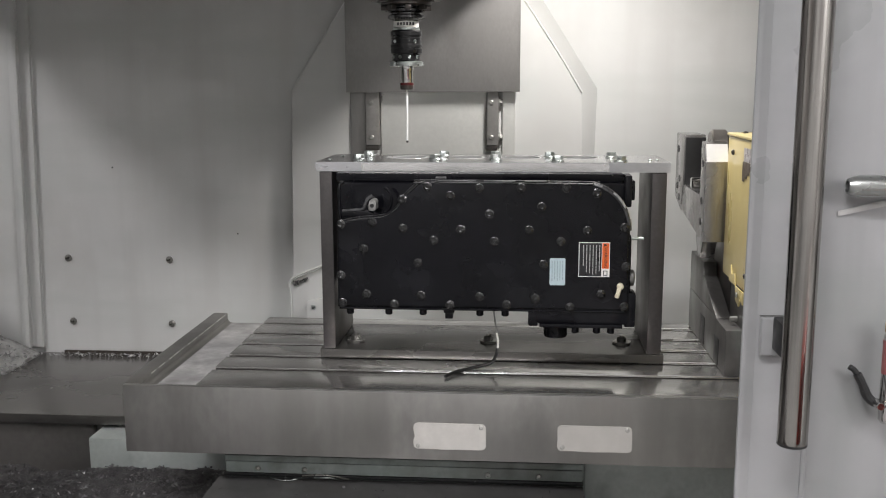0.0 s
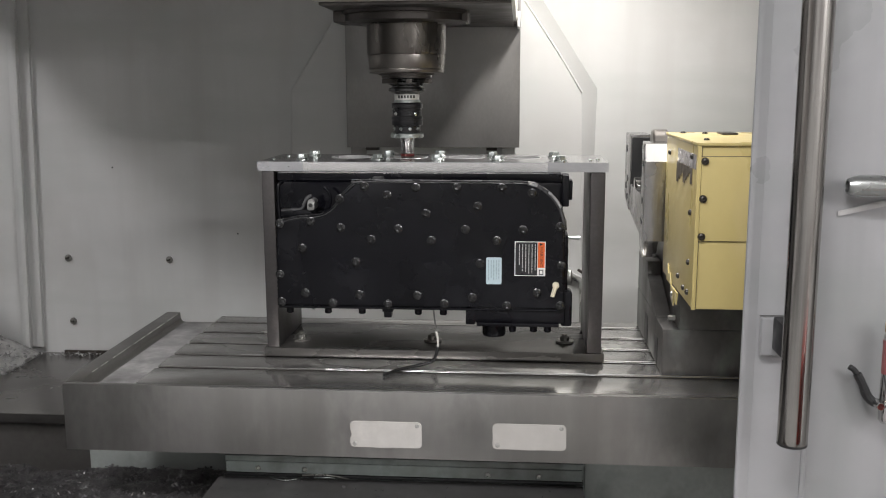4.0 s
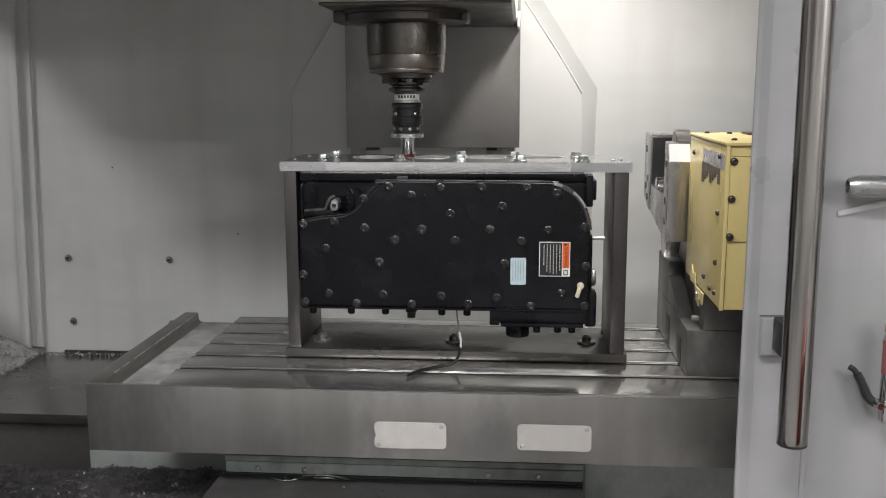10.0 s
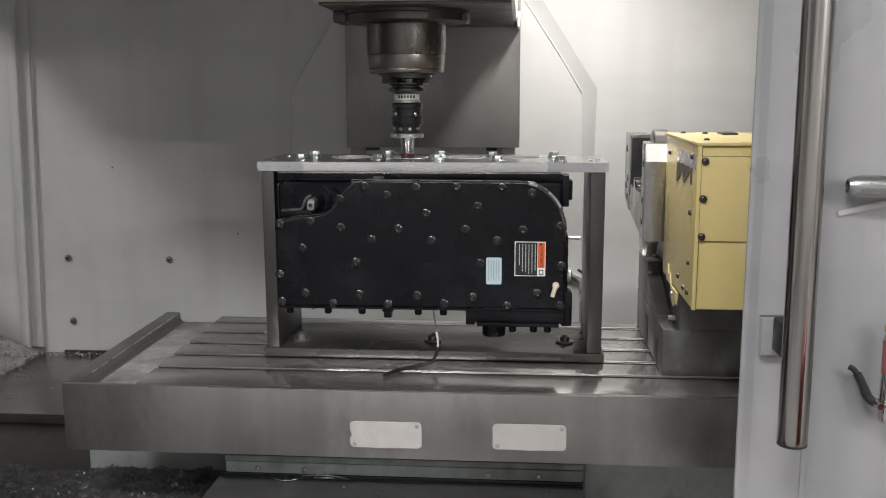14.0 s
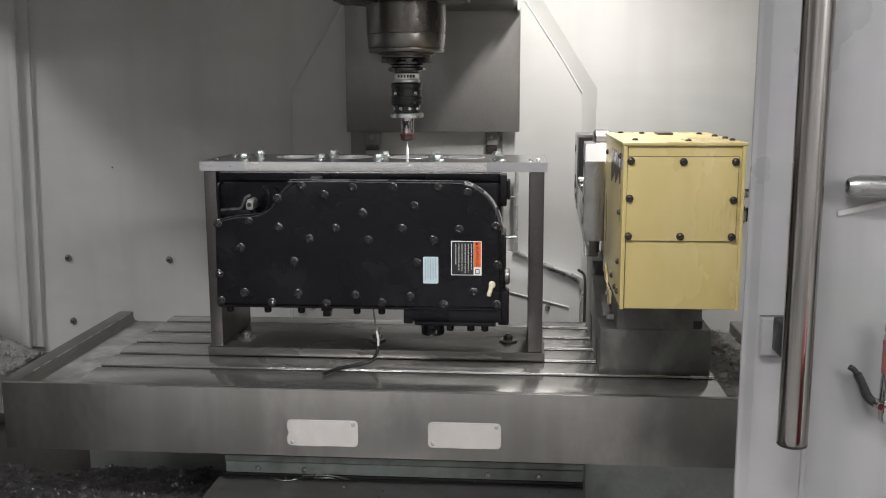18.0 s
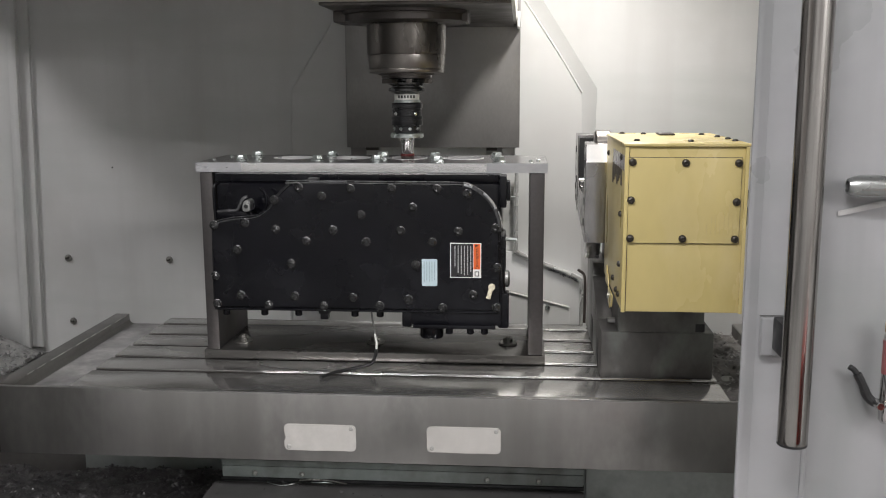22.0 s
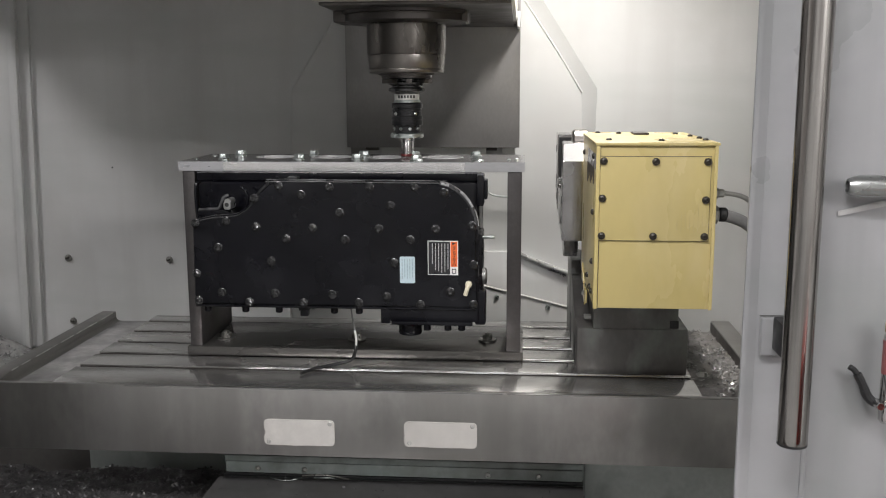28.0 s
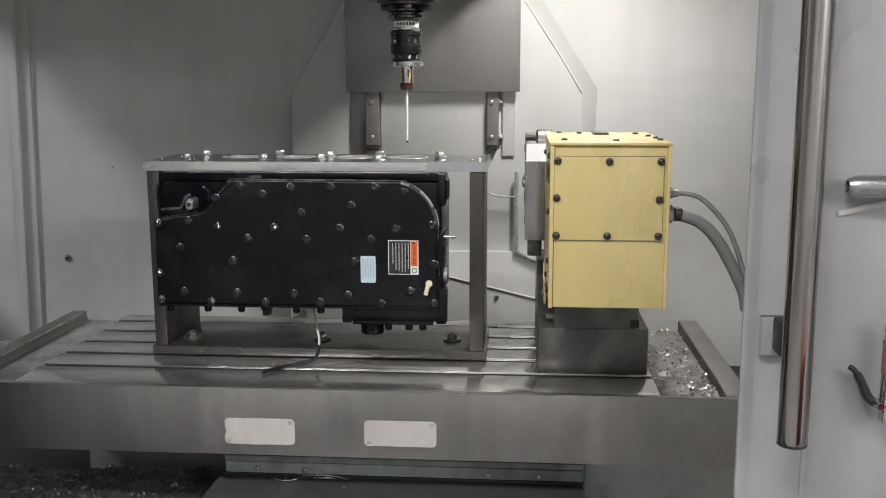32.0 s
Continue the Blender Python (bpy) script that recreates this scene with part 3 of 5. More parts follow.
for i in range(6):
    part("slot_rib", box(PX0, PX1, edges[2 * i], edges[2 * i + 1], 0.9181, TZ, 0.0012), TABLE_TOP, table)
for i in range(1, 6):
    y0 = edges[2 * i]
    # bright strip paints the glint of a slot edge, over its bright stretch only
    part("glint_edge", prism([(y0 - 0.0005, 0.9470), (y0 - 0.0005, 0.9476), (y0 + 0.0016, 0.9504), (y0 + 0.0032, 0.9506), (y0 + 0.0044, 0.9506), (y0 + 0.0044, 0.9470)], PX0 + (0.36, 0.30, 0.46, 0.52, 0.48)[i - 1], PX1 - 0.001, "x"), EDGE_STEEL, table, "bright slot edge, its glint put into the colour")
# the highlight along the front edge, as a bright strip
part("glint_edge", prism([(TY0 - 0.0003, 0.9485), (TY0 - 0.0003, 0.9492), (TY0 + 0.0018, 0.9508), (TY0 + 0.0030, 0.9508), (TY0 + 0.0030, 0.9485)], TX0 + 0.30, TX1 - 0.05, "x"), JAW_STEEL, table, "bright front edge, its highlight put into the colour")
for x0, x1 in ((TX0, TX0 + 0.036), (0.646, TX1)):
    part("end_rim", prism([(TY0 + 0.0124, 0.9515), (TY0 + 0.06, 0.9568), (TY1, 0.959), (TY1, 0.9181), (TY0 + 0.0124, 0.9181)], x0, x1, "x", 0.0015), TABLE_STEEL, table, "steel end rim of the coolant trough")
part("trough_floor", box(TX0 + 0.0365, PX0 - 0.001, TY0 + 0.0125, TY1, 0.9181, 0.934, 0.002), FROST, table, "trough floor crusted with dried coolant")
part("trough_fillet", prism([(TX0 + 0.0362, 0.9342), (TX0 + 0.0362, 0.9440), (TX0 + 0.0385, 0.9385), (TX0 + 0.0425, 0.9353), (TX0 + 0.0480, 0.9342)], TY0 + 0.0130, TY1 - 0.001), TABLE_STEEL, table)
part("rim_side", box(0.6449, 0.6458, TY0 + 0.014, TY1 - 0.001, 0.9308, 0.9550), DARK_STEEL, table, "dark inner side of the end rim")
part("trough_floor", box(PX1 + 0.001, 0.6447, TY0 + 0.0125, TY1, 0.9181, 0.930, 0.002), RESIDUE, table)
# pale broken line paints the highlight on the rim's inner edge
part("rim_highlight", joined(*[prism([(TY0 + a, 0.9556 + 0.0026 * a), (TY0 + a, 0.9572 + 0.0034 * a), (TY0 + b, 0.9572 + 0.0034 * b), (TY0 + b, 0.9560 + 0.0026 * b)], TX0 + 0.0352, TX0 + 0.0368, "x") for a, b in ((0.06, 0.085), (0.10, 0.135), (0.16, 0.255), (0.275, 0.335), (0.35, 0.46), (0.48, 0.55))]), RIM_HIGHLIGHT, table, "thin broken pale line for the highlight on the rim")
rivet = mesh_of("rivet", dome_head(0.0045, 0.0014), RIVET)


def rounded_rect(x0, x1, z0, z1, r, n=5):
    pts = []
    for cx, cz, a0 in ((x1 - r, z1 - r, 0), (x0 + r, z1 - r, 90), (x0 + r, z0 + r, 180), (x1 - r, z0 + r, 270)):
        pts += [(cx + r * math.cos(radians(a0 + 90 * k / n)), cz + r * math.sin(radians(a0 + 90 * k / n))) for k in range(n + 1)]
    return pts


def chipped_card(x0, x1, z0, z1, bites):
    """A rounded card with small bites out of its edges: (place along the edge, depth) on the upright left and the level lower edge."""
    pts = rounded_rect(x0, x1, z0, z1, 0.009)
    left = [(x0 + d, z1 + k * (z0 - z1)) for side, k, d in bites if side == "left"]
    low = [(x0 + k * (x1 - x0), z0 + d) for side, k, d in bites if side == "low"]
    return pts[:12] + left + pts[12:18] + low + pts[18:]


BITES = ((("left", 0.30, 0.0), ("left", 0.40, 0.0016), ("left", 0.50, 0.0034), ("left", 0.58, 0.0022), ("left", 0.66, 0.0), ("low", 0.30, 0.0), ("low", 0.42, -0.0008), ("low", 0.6, 0.0003), ("low", 0.86, 0.0002)),
         (("left", 0.35, 0.0), ("left", 0.55, 0.0007), ("left", 0.7, 0.0), ("low", 0.25, 0.0005), ("low", 0.5, -0.0005), ("low", 0.75, 0.0004)))
for x0, x1, z0, z1, rivets, bites in ((-0.327, -0.186, 0.835, 0.888, ((-0.318, 0.842), (-0.195, 0.881)), BITES[0]), (-0.048, 0.094, 0.838, 0.890, ((-0.038, 0.846), (0.085, 0.883)), BITES[1])):
    card = part("placard", prism(chipped_card(x0, x1, z0, z1, bites), TY0 - 0.0018, TY0 - 0.0001), WORN_ALU, table, "blank pale worn metal placard")
    for rx, rz in rivets:
        piece("rivet", rivet, card, (rx, TY0 - 0.0018, rz))

# ---- the fixture that carries the casing ----
FX0, FX1, FY0, FY1 = -0.555, 0.182, 1.963, 2.185
PLATE_TOP = 1.377
fixture = thing("fixture_frame", (-0.186, 2.07, TZ), "steel plate frame bolted to the table, carrying a casing", "fixture")
part("base_plate", box(FX0, FX1, FY0, FY1, TZ + 0.0005, 0.970, 0.002), BASE_STEEL, fixture, "grey ground steel base plate")
part("upright", box(FX0 + 0.007, FX0 + 0.034, FY0 + 0.003, FY1 - 0.003, 0.9705, 1.3565, 0.002), UPRIGHT_STEEL, fixture, "dark steel upright plate")
part("upright", box(FX1 - 0.036, FX1 - 0.006, FY0 + 0.003, FY1 - 0.003, 0.9705, 1.3565, 0.002), UPRIGHT_STEEL, fixture, "dark steel upright plate")
for turn in (32, -32):
    part("scribed_mark", moved(box(-0.0065, 0.0065, -0.0003, 0.0, -0.0010, 0.0010), pose(-0.543, FY0 - 0.0001, 0.960, 0, turn)), UPRIGHT_STEEL, fixture)
BORES, BORE_Y, BORE_R = [-0.376 + 0.1255 * i for i in range(4)], 2.10, 0.044


def bored_plate(x0, x1, y0, y1, z0, z1, holes, hy, r, seg=32):
    """A plate with round holes through it, split into one cell a hole."""
    bm = bmesh.new()
    cuts = [x0] + [(a + b) / 2 for a, b in zip(holes, holes[1:])] + [x1]
    for z, flip in ((z0, True), (z1, False)):
        for i, hx in enumerate(holes):
            a, b = cuts[i], cuts[i + 1]
            ring, rim = [], []
            for k in range(seg):
                ang = 2 * math.pi * (k + 0.5) / seg
                c, s = math.cos(ang), math.sin(ang)
                ring.append(bm.verts.new((hx + r * c, hy + r * s, z)))
                t = min((b - hx) / c if c > 0 else (a - hx) / c, (y1 - hy) / s if s > 0 else (y0 - hy) / s)
                rim.append(bm.verts.new((hx + t * c, hy + t * s, z)))
            for k in range(seg):
                j = (k + 1) % seg
                quad = (ring[k], rim[k], rim[j], ring[j])
                bm.faces.new(quad[::-1] if flip else quad)
            for ca, cb in ((a, y0), (b, y0), (b, y1), (a, y1)):
                near = sorted(range(seg), key=lambda k: (rim[k].co.x - ca) ** 2 + (rim[k].co.y - cb) ** 2)[:2]
                v = bm.verts.new((ca, cb, z))
                bm.faces.new((rim[near[0]], v, rim[near[1]]))
            if flip:
                low = ring
                for k in range(seg):
                    j = (k + 1) % seg
                    p, q = ring[k].co, ring[j].co
                    f = bm.faces.new([bm.verts.new(w) for w in ((p.x, p.y, z0), (q.x, q.y, z0), (q.x, q.y, z1), (p.x, p.y, z1))])
                    f.smooth = True
    for ax, ay, bx, by in ((x0, y0, x1, y0), (x1, y0, x1, y1), (x1, y1, x0, y1), (x0, y1, x0, y0)):
        bm.faces.new([bm.verts.new(w) for w in ((ax, ay, z0), (bx, by, z0), (bx, by, z1), (ax, ay, z1))])
    bmesh.ops.remove_doubles(bm, verts=bm.verts, dist=1e-5)
    bmesh.ops.recalc_face_normals(bm, faces=bm.faces)
    return bm


ring = mesh_of("bore_rim", lathe([(BORE_R - 0.0005, -0.004), (BORE_R - 0.0005, 0.0006), (BORE_R + 0.0022, 0.0006), (BORE_R + 0.0025, 0.0001)], (0, 0, 0), 48), BORE_STEEL)
part("top_plate", bored_plate(FX0, FX1, FY0, FY1, 1.357, PLATE_TOP, BORES, BORE_Y, BORE_R), PLATE_ALU, fixture, "bright milled top plate with four bores")
plate_mesh = bpy.data.objects["top_plate"].data
plate_mesh.materials.append(PLATE_DIM_TOP)
plate_mesh.materials.append(BORE_STEEL)
# up-facing faces get a darker copy of the plate's metal, for their dim reflection
for f in plate_mesh.polygons:
    if f.normal.z > 0.9:
        f.material_index = 1
    elif f.area < 0.0004 and abs(f.normal.z) < 0.1:
        f.material_index = 2
caps = bmesh.new()
caps.from_mesh(ring)
bmesh.ops.delete(caps, geom=[f for f in caps.faces if len(f.verts) > 4], context="FACES")
caps.to_mesh(ring)
caps.free()
for bx in BORES:
    piece("bore_rim", ring, fixture, (bx, BORE_Y, PLATE_TOP), label="bright chamfer of a bore")
part("milled_band", box(FX0 + 0.098, FX0 + 0.612, FY0 - 0.0004, FY0 - 0.0001, 1.3580, 1.3755), EDGE_STEEL, fixture, "bright freshly milled front edge")
dowel = mesh_of("dowel_pin", lathe([(0.0042, 0), (0.0042, 0.0022), (0.0034, 0.003)], (0, 0, 0), 16), ZINC)
for bx, by in ((FX0 + 0.018, 2.03), (FX0 + 0.030, 2.12), (FX1 - 0.034, 2.02), (FX1 - 0.018, 2.03)):
    piece("dowel_pin", dowel, fixture, (bx, by, PLATE_TOP))
top_bolt = mesh_of("plate_bolt", hex_head(0.0115, 0.0125, 0.0135, "z"), ZINC)
for i, (bx, by) in enumerate(((-0.470, 2.015), (-0.466, 2.125), (-0.307, 2.022), (-0.296, 2.13), (-0.178, 2.02), (-0.180, 2.12), (-0.061, 2.10), (-0.047, 1.99), (0.074, 2.10), (0.083, 1.985))):
    piece("plate_bolt", top_bolt, fixture, (bx, by, PLATE_TOP), (0, 0, 17 * i))
nut = mesh_of("clamp_nut", joined(hex_head(0.0115, 0.011, 0.0, "z"), lathe([(0.020, -0.004), (0.020, 0)], (0, 0, 0), 20), rod((0, 0, 0.0), 0.0055, 0.0145)), NUT_STEEL)
for bx, by in ((-0.487, 2.03), (-0.191, 2.045), (0.103, 2.053)):
    piece("clamp_nut", nut, fixture, (bx, by, 0.9745), (0, 0, 20), "steel clamp nut on a washer")

# ---- the black casing ----
CY = 1.837
casing = thing("gear_casing", (-0.19, 2.0, 1.04), "glossy black painted cast casing with a bolted cover", "casing")


def cover_outline(grow=0.0):
    pts = [(-0.490 - grow, 1.094 - grow), (-0.487 - grow, 1.266 + grow), (-0.445, 1.276 + grow), (-0.395, 1.281 + grow), (-0.368 - grow * 0.5, 1.298 + grow),
           (-0.352 - grow * 0.7, 1.322 + grow * 0.7), (-0.327 - grow * 0.4, 1.345 + grow), (-0.305, 1.350 + grow), (0.0, 1.348 + grow)]
    pts += [(0.0 + (0.089 + grow) * math.sin(radians(a)), 1.255 + (0.093 + grow) * math.cos(radians(a))) for a in range(12, 91, 13)]
    return pts + [(0.092 + grow, 1.094 - grow)]


part("cover", prism(cover_outline(-0.003), CY, CY + 0.018, bev=0.0035, seg=3), BLACK_CAST, casing, "black cast cover plate")
part("flange", prism(cover_outline(0.001), CY + 0.010, CY + 0.030, bev=0.002), BLACK_CAST, casing)
part("body", joined(box(-0.500, 0.088, CY + 0.085, 2.17, 1.105, 1.3395, 0.01), prism(cover_outline(-0.012), CY + 0.030, CY + 0.1)), BLACK_CAST, casing)
part("top_land", box(-0.505, 0.084, CY + 0.095, 2.18, 1.340, 1.3565, 0.002), BLACK_CAST, casing)
part("pocket_rim", tube([(-0.403 + 0.019 * math.cos(radians(a)), CY + 0.05, 1.306 + 0.026 * math.sin(radians(a))) for a in range(75, -76, -15)], 0.0030), BLACK_CAST, casing)
part("pocket_rib", tube([(-0.482, CY + 0.034, 1.285), (-0.462, CY + 0.034, 1.287), (-0.442, CY + 0.036, 1.289), (-0.435, CY + 0.037, 1.300), (-0.430, CY + 0.038, 1.311), (-0.421, CY + 0.040, 1.316)], 0.0036, 10), BLACK_GLOSS, casing, "glossy cast rib of the pocket")
part("pocket_shelf", prism([(-0.484, 1.272), (-0.484, 1.2835), (-0.440, 1.287), (-0.425, 1.286), (-0.405, 1.272)], CY + 0.031, CY + 0.086, bev=0.003), BLACK_CAST, casing)
part("pocket_side", tube([(-0.487, CY + 0.04, 1.268), (-0.489, CY + 0.04, 1.30), (-0.488, CY + 0.04, 1.335), (-0.482, CY + 0.05, 1.342)], 0.0035, 8), BLACK_CAST, casing)
part("post", joined(prism(rounded_rect(-0.4275, -0.4125, 1.287, 1.304, 0.005), CY + 0.024, CY + 0.06, bev=0.001), lathe([(0.0075, 0), (0.0075, 0.03)], (-0.420, CY + 0.030, 1.302), 20, "y")), POST_STEEL, casing, "worn steel post in the pocket")
part("post_hole", moved(rod((0, 0, 0), 0.0042, 0.001, "z", 14), pose(-0.420, CY + 0.0240, 1.2975, 90)), RUBBER, casing)
# bead along the cover's edge, with pale strips that paint its highlights
BEAD = [(x, CY + 0.002, z) for x, z in cover_outline(-0.0025)[1:-1]]
part("edge_bead", tube(BEAD, 0.0016, 8, 3), RUBBER, casing)
part("flange_bead", tube([(x, CY + 0.012, z) for x, _, z in [(q[0], 0, q[1]) for q in cover_outline(0.001)[1:-1]]], 0.0012, 8, 3), RUBBER, casing)
for x0, x1 in ((-0.286, -0.212), (-0.196, -0.134), (-0.116, -0.074)):
    part("edge_highlight", box(x0, x1, CY + 0.0006, CY + 0.016, 1.3494, 1.3510, 0.0006), LUG_HIGHLIGHT, casing, "pale strip painting the highlight on the cover edge")
def corner_arc(a0, a1, grow, y):
    return [(math.sin(radians(a)) * (0.089 + grow), y, 1.255 + (0.093 + grow) * math.cos(radians(a))) for a in range(a0, a1 + 1, 4)]


part("corner_chamfer", tube(corner_arc(10, 90, -0.002, CY + 0.006), 0.0058, 10, 3), BLACK_GLOSS, casing, "glossy rounded corner of the cover")
# highlights of the rounded corner, painted as pale pieces
part("edge_highlight", tube(corner_arc(38, 62, 0.0012, CY + 0.0024), 0.0030, 8, 3), HIGHLIGHT_STEEL, casing, "pale strip painting the highlight on the cover corner")
part("edge_highlight", tube(corner_arc(66, 86, 0.0022, CY + 0.0044), 0.0022, 8, 3), HIGHLIGHT_STEEL, casing)
part("edge_highlight", moved(box(-0.0085, 0.0085, -0.0006, 0.006, -0.0042, 0.0006, 0.0008), pose(0.026, CY + 0.001, 1.3450, 0, 16)), HIGHLIGHT_STEEL, casing)
part("lug", box(-0.292, -0.272, CY + 0.02, CY + 0.04, 1.351, 1.3555, 0.001), LUG_HIGHLIGHT, casing)


def cover_bolt_mesh():
    """A flanged hexagon head, dished on top, standing out along -y."""
    head = lathe([(0.0076, 0.0), (0.0076, 0.0070), (0.0046, 0.0088), (0.0032, 0.0088), (0.0022, 0.0060)], (0, 0, 0), 6)
    for f in head.faces:
        f.smooth = False
    return moved(joined(head, lathe([(0.0092, 0), (0.0090, 0.0010), (0.0080, 0.0016), (0.006, 0.0018)], (0, 0, 0), 24)), pose(0, 0, 0, 90))


bolt = mesh_of("cover_bolt", cover_bolt_mesh(), BLACK_OXIDE)
COVER_BOLTS = [(-479, 1265), (-416, 1270), (-356, 1316), (-355, 1258), (-434, 1216), (-481, 1162), (-479, 1106), (-430, 1124), (-374, 1104),
               (-320, 1123), (-326, 1189), (-294, 1235), (-261, 1324), (-306, 1341), (-204, 1339), (-184, 1288), (-240, 1257), (-174, 1234),
               (-123, 1340), (-106, 1257), (-82, 1303), (-35, 1340), (-44, 1235), (7, 1257), (-77, 1189), (24, 1330), (79, 1264),
               (83, 1186), (36, 1131), (-92, 1120), (-203, 1122), (-262, 1104), (-149, 1106), (-24, 1104), (82, 1106)]
for i, (bx, bz) in enumerate(COVER_BOLTS):
    piece("cover_bolt", bolt, casing, (bx / 1000, CY, bz / 1000 - 0.002), (0, 23 * i % 60, 0))
stub = mesh_of("flange_stub", rod((0, 0, 0), 0.0075, 0.016, "z", 14, 0.002), BLACK_CAST)
for bx, dz in ((-0.467, 0), (-0.388, 0), (-0.318, 0), (-0.203, 0), (-0.152, 0)):
    piece("flange_stub", stub, casing, (bx, CY + 0.02, 1.0765 + dz))
part("drain_plug", joined(box(-0.276, -0.254, CY + 0.012, CY + 0.034, 1.082, 1.096, 0.002), box(-0.273, -0.257, CY + 0.014, CY + 0.032, 1.070, 1.082, 0.002)), BLACK_CAST, casing)
part("sump", joined(box(-0.098, 0.092, CY + 0.006, 2.06, 1.064, 1.098, 0.006), box(-0.106, -0.086, CY + 0.004, CY + 0.05, 1.060, 1.095, 0.004), box(-0.084, 0.080, CY + 0.001, CY + 0.02, 1.0585, 1.066, 0.002),
                    box(0.084, 0.106, CY + 0.012, CY + 0.06, 1.058, 1.128, 0.005)), BLACK_CAST, casing)
part("bottom_rib", tube([(-0.486, CY + 0.004, 1.0925), (-0.2, CY + 0.004, 1.0925), (0.088, CY + 0.004, 1.0925)], 0.0026, 8, 2), BLACK_CAST, casing)
part("side_boss", moved(lathe([(0.017, 0), (0.017, 0.010), (0.013, 0.013)], (0, 0, 0), 24, "x"), pose(0.094, CY + 0.06, 1.150)), POST_STEEL, casing, "grey machined side boss")
part("sump_plug", lathe([(0.0225, 1.031), (0.0238, 1.034), (0.0238, 1.052), (0.027, 1.054), (0.027, 1.068)], (-0.050, CY + 0.045, 0), 28), BLACK_CAST, casing)
for bx in (-0.012, 0.03, 0.058):
    piece("flange_stub", stub, casing, (bx, CY + 0.012, 1.0465))
part("connector", joined(box(0.085, 0.099, CY + 0.07, CY + 0.12, 1.292, 1.356, 0.003), box(0.099, 0.106, CY + 0.078, CY + 0.112, 1.305, 1.345, 0.003)), BLACK_CAST, casing, "black side connector block")
part("side_pad", box(0.080, 0.098, CY + 0.04, CY + 0.14, 1.10, 1.24, 0.006), BLACK_CAST, casing)
part("side_pin", joined(moved(rod((0, 0, 0), 0.003, 0.030, "x", 12, 0.0008), pose(0.092, CY + 0.05, 1.232)), moved(rod((0, 0, 0), 0.0036, 0.008, "x", 12, 0.001), pose(0.112, CY + 0.05, 1.232))), ZINC, casing, "thin steel pin")
part("side_pin_seat", moved(rod((0, 0, 0), 0.008, 0.008, "x", 16, 0.002), pose(0.086, CY + 0.05, 1.232)), BLACK_CAST, casing)
cap = part("plastic_cap", joined(moved(lathe([(0.0045, 0), (0.0068, 0.003), (0.0068, 0.009), (0.004, 0.011)], (0, 0, 0), 16), pose(0.0725, CY, 1.146, 90)),
                                 tube([(0.072, CY - 0.006, 1.145), (0.069, CY - 0.009, 1.135), (0.066, CY - 0.008, 1.124)], 0.0044, 10)), CREAM, casing, "cream plastic cap")
# warning label: white edge, black field, orange head, rows of print
lab = part("warning_label", box(-0.009, 0.0515, CY - 0.0006, CY - 0.0001, 1.163, 1.232), LABEL_WHITE, casing, "black, white and orange warning label")
part("label_field", box(-0.0075, 0.0355, CY - 0.0010, CY - 0.0007, 1.1645, 1.2305), LABEL_BLACK, lab)
part("label_head", box(0.0365, 0.0500, CY - 0.0010, CY - 0.0007, 1.180, 1.2305), LABEL_ORANGE, lab)
part("label_foot", joined(box(0.039, 0.0475, CY - 0.0010, CY - 0.0007, 1.1660, 1.1675), box(0.039, 0.0475, CY - 0.0010, CY - 0.0007, 1.1745, 1.176),
                          box(0.039, 0.0405, CY - 0.0010, CY - 0.0007, 1.1676, 1.1744), box(0.046, 0.0475, CY - 0.0010, CY - 0.0007, 1.1676, 1.1744)), LABEL_BLACK, lab)
rng = random.Random(21)
for i, z0 in enumerate((1.176, 1.170, 1.168, 1.172, 1.174, 1.186)):
    x, z, words = 0.0305 - 0.0062 * i, 1.2265, []
    while z > z0:
        step = rng.uniform(0.003, 0.008)
        words.append(box(x, x + 0.0017, CY - 0.0014, CY - 0.0011, max(z - step, z0 - 0.001), z))
        z -= step + 0.0011
    part("print_line", joined(*words), LABEL_PRINT, lab)


def lettering(name, words, size, m, material, parent, label=""):
    data = bpy.data.curves.new(name, "FONT")
    data.body, data.size, data.align_x, data.align_y, data.extrude = words, size, "CENTER", "CENTER", 0.0001
    tmp = new("tmp", data)
    me = bpy.data.meshes.new_from_object(tmp)
    bpy.data.objects.remove(tmp)
    me.transform(m)
    me.transform(Matrix.Translation(-BASE[parent.name]))
    me.materials.append(material)
    ob = new(name, me)
    ob.parent = parent
    BASE[ob.name] = BASE[parent.name]
    return tagged(ob, label)


lettering("label_word", "WARNING", 0.0085, pose(0.0432, CY - 0.0012, 1.2015, 90) @ pose(0, 0, 0, 0, 0, -90), LABEL_BLACK, lab)
part("label_sign", prism([(0.0398, 1.2235), (0.0466, 1.2235 + 0.0034), (0.0398, 1.2235 + 0.0060)], CY - 0.0013, CY - 0.0011), LABEL_BLACK, lab)
tag = part("paper_label", prism(rounded_rect(-0.0650, -0.0345, 1.1455, 1.1995, 0.003), CY - 0.0008, CY - 0.0001), LABEL_BLUE, casing, "pale blue printed sticker")
for i in range(5):
    x, z, words = -0.0390 - 0.0051 * i, 1.1945, []
    while z > 1.156:
        step = rng.uniform(0.003, 0.009)
        words.append(box(x - 0.0016, x, CY - 0.0011, CY - 0.0009, z - step, z))
        z -= step + 0.0014
    part("print_line", joined(*words), LABEL_GREY, tag)

# sensor wire that hangs from the casing onto the table
wire = thing("sensor_wire", (-0.19, 1.9, TZ), "thin sensor wire hanging down to the table with a black sleeve", "wire")
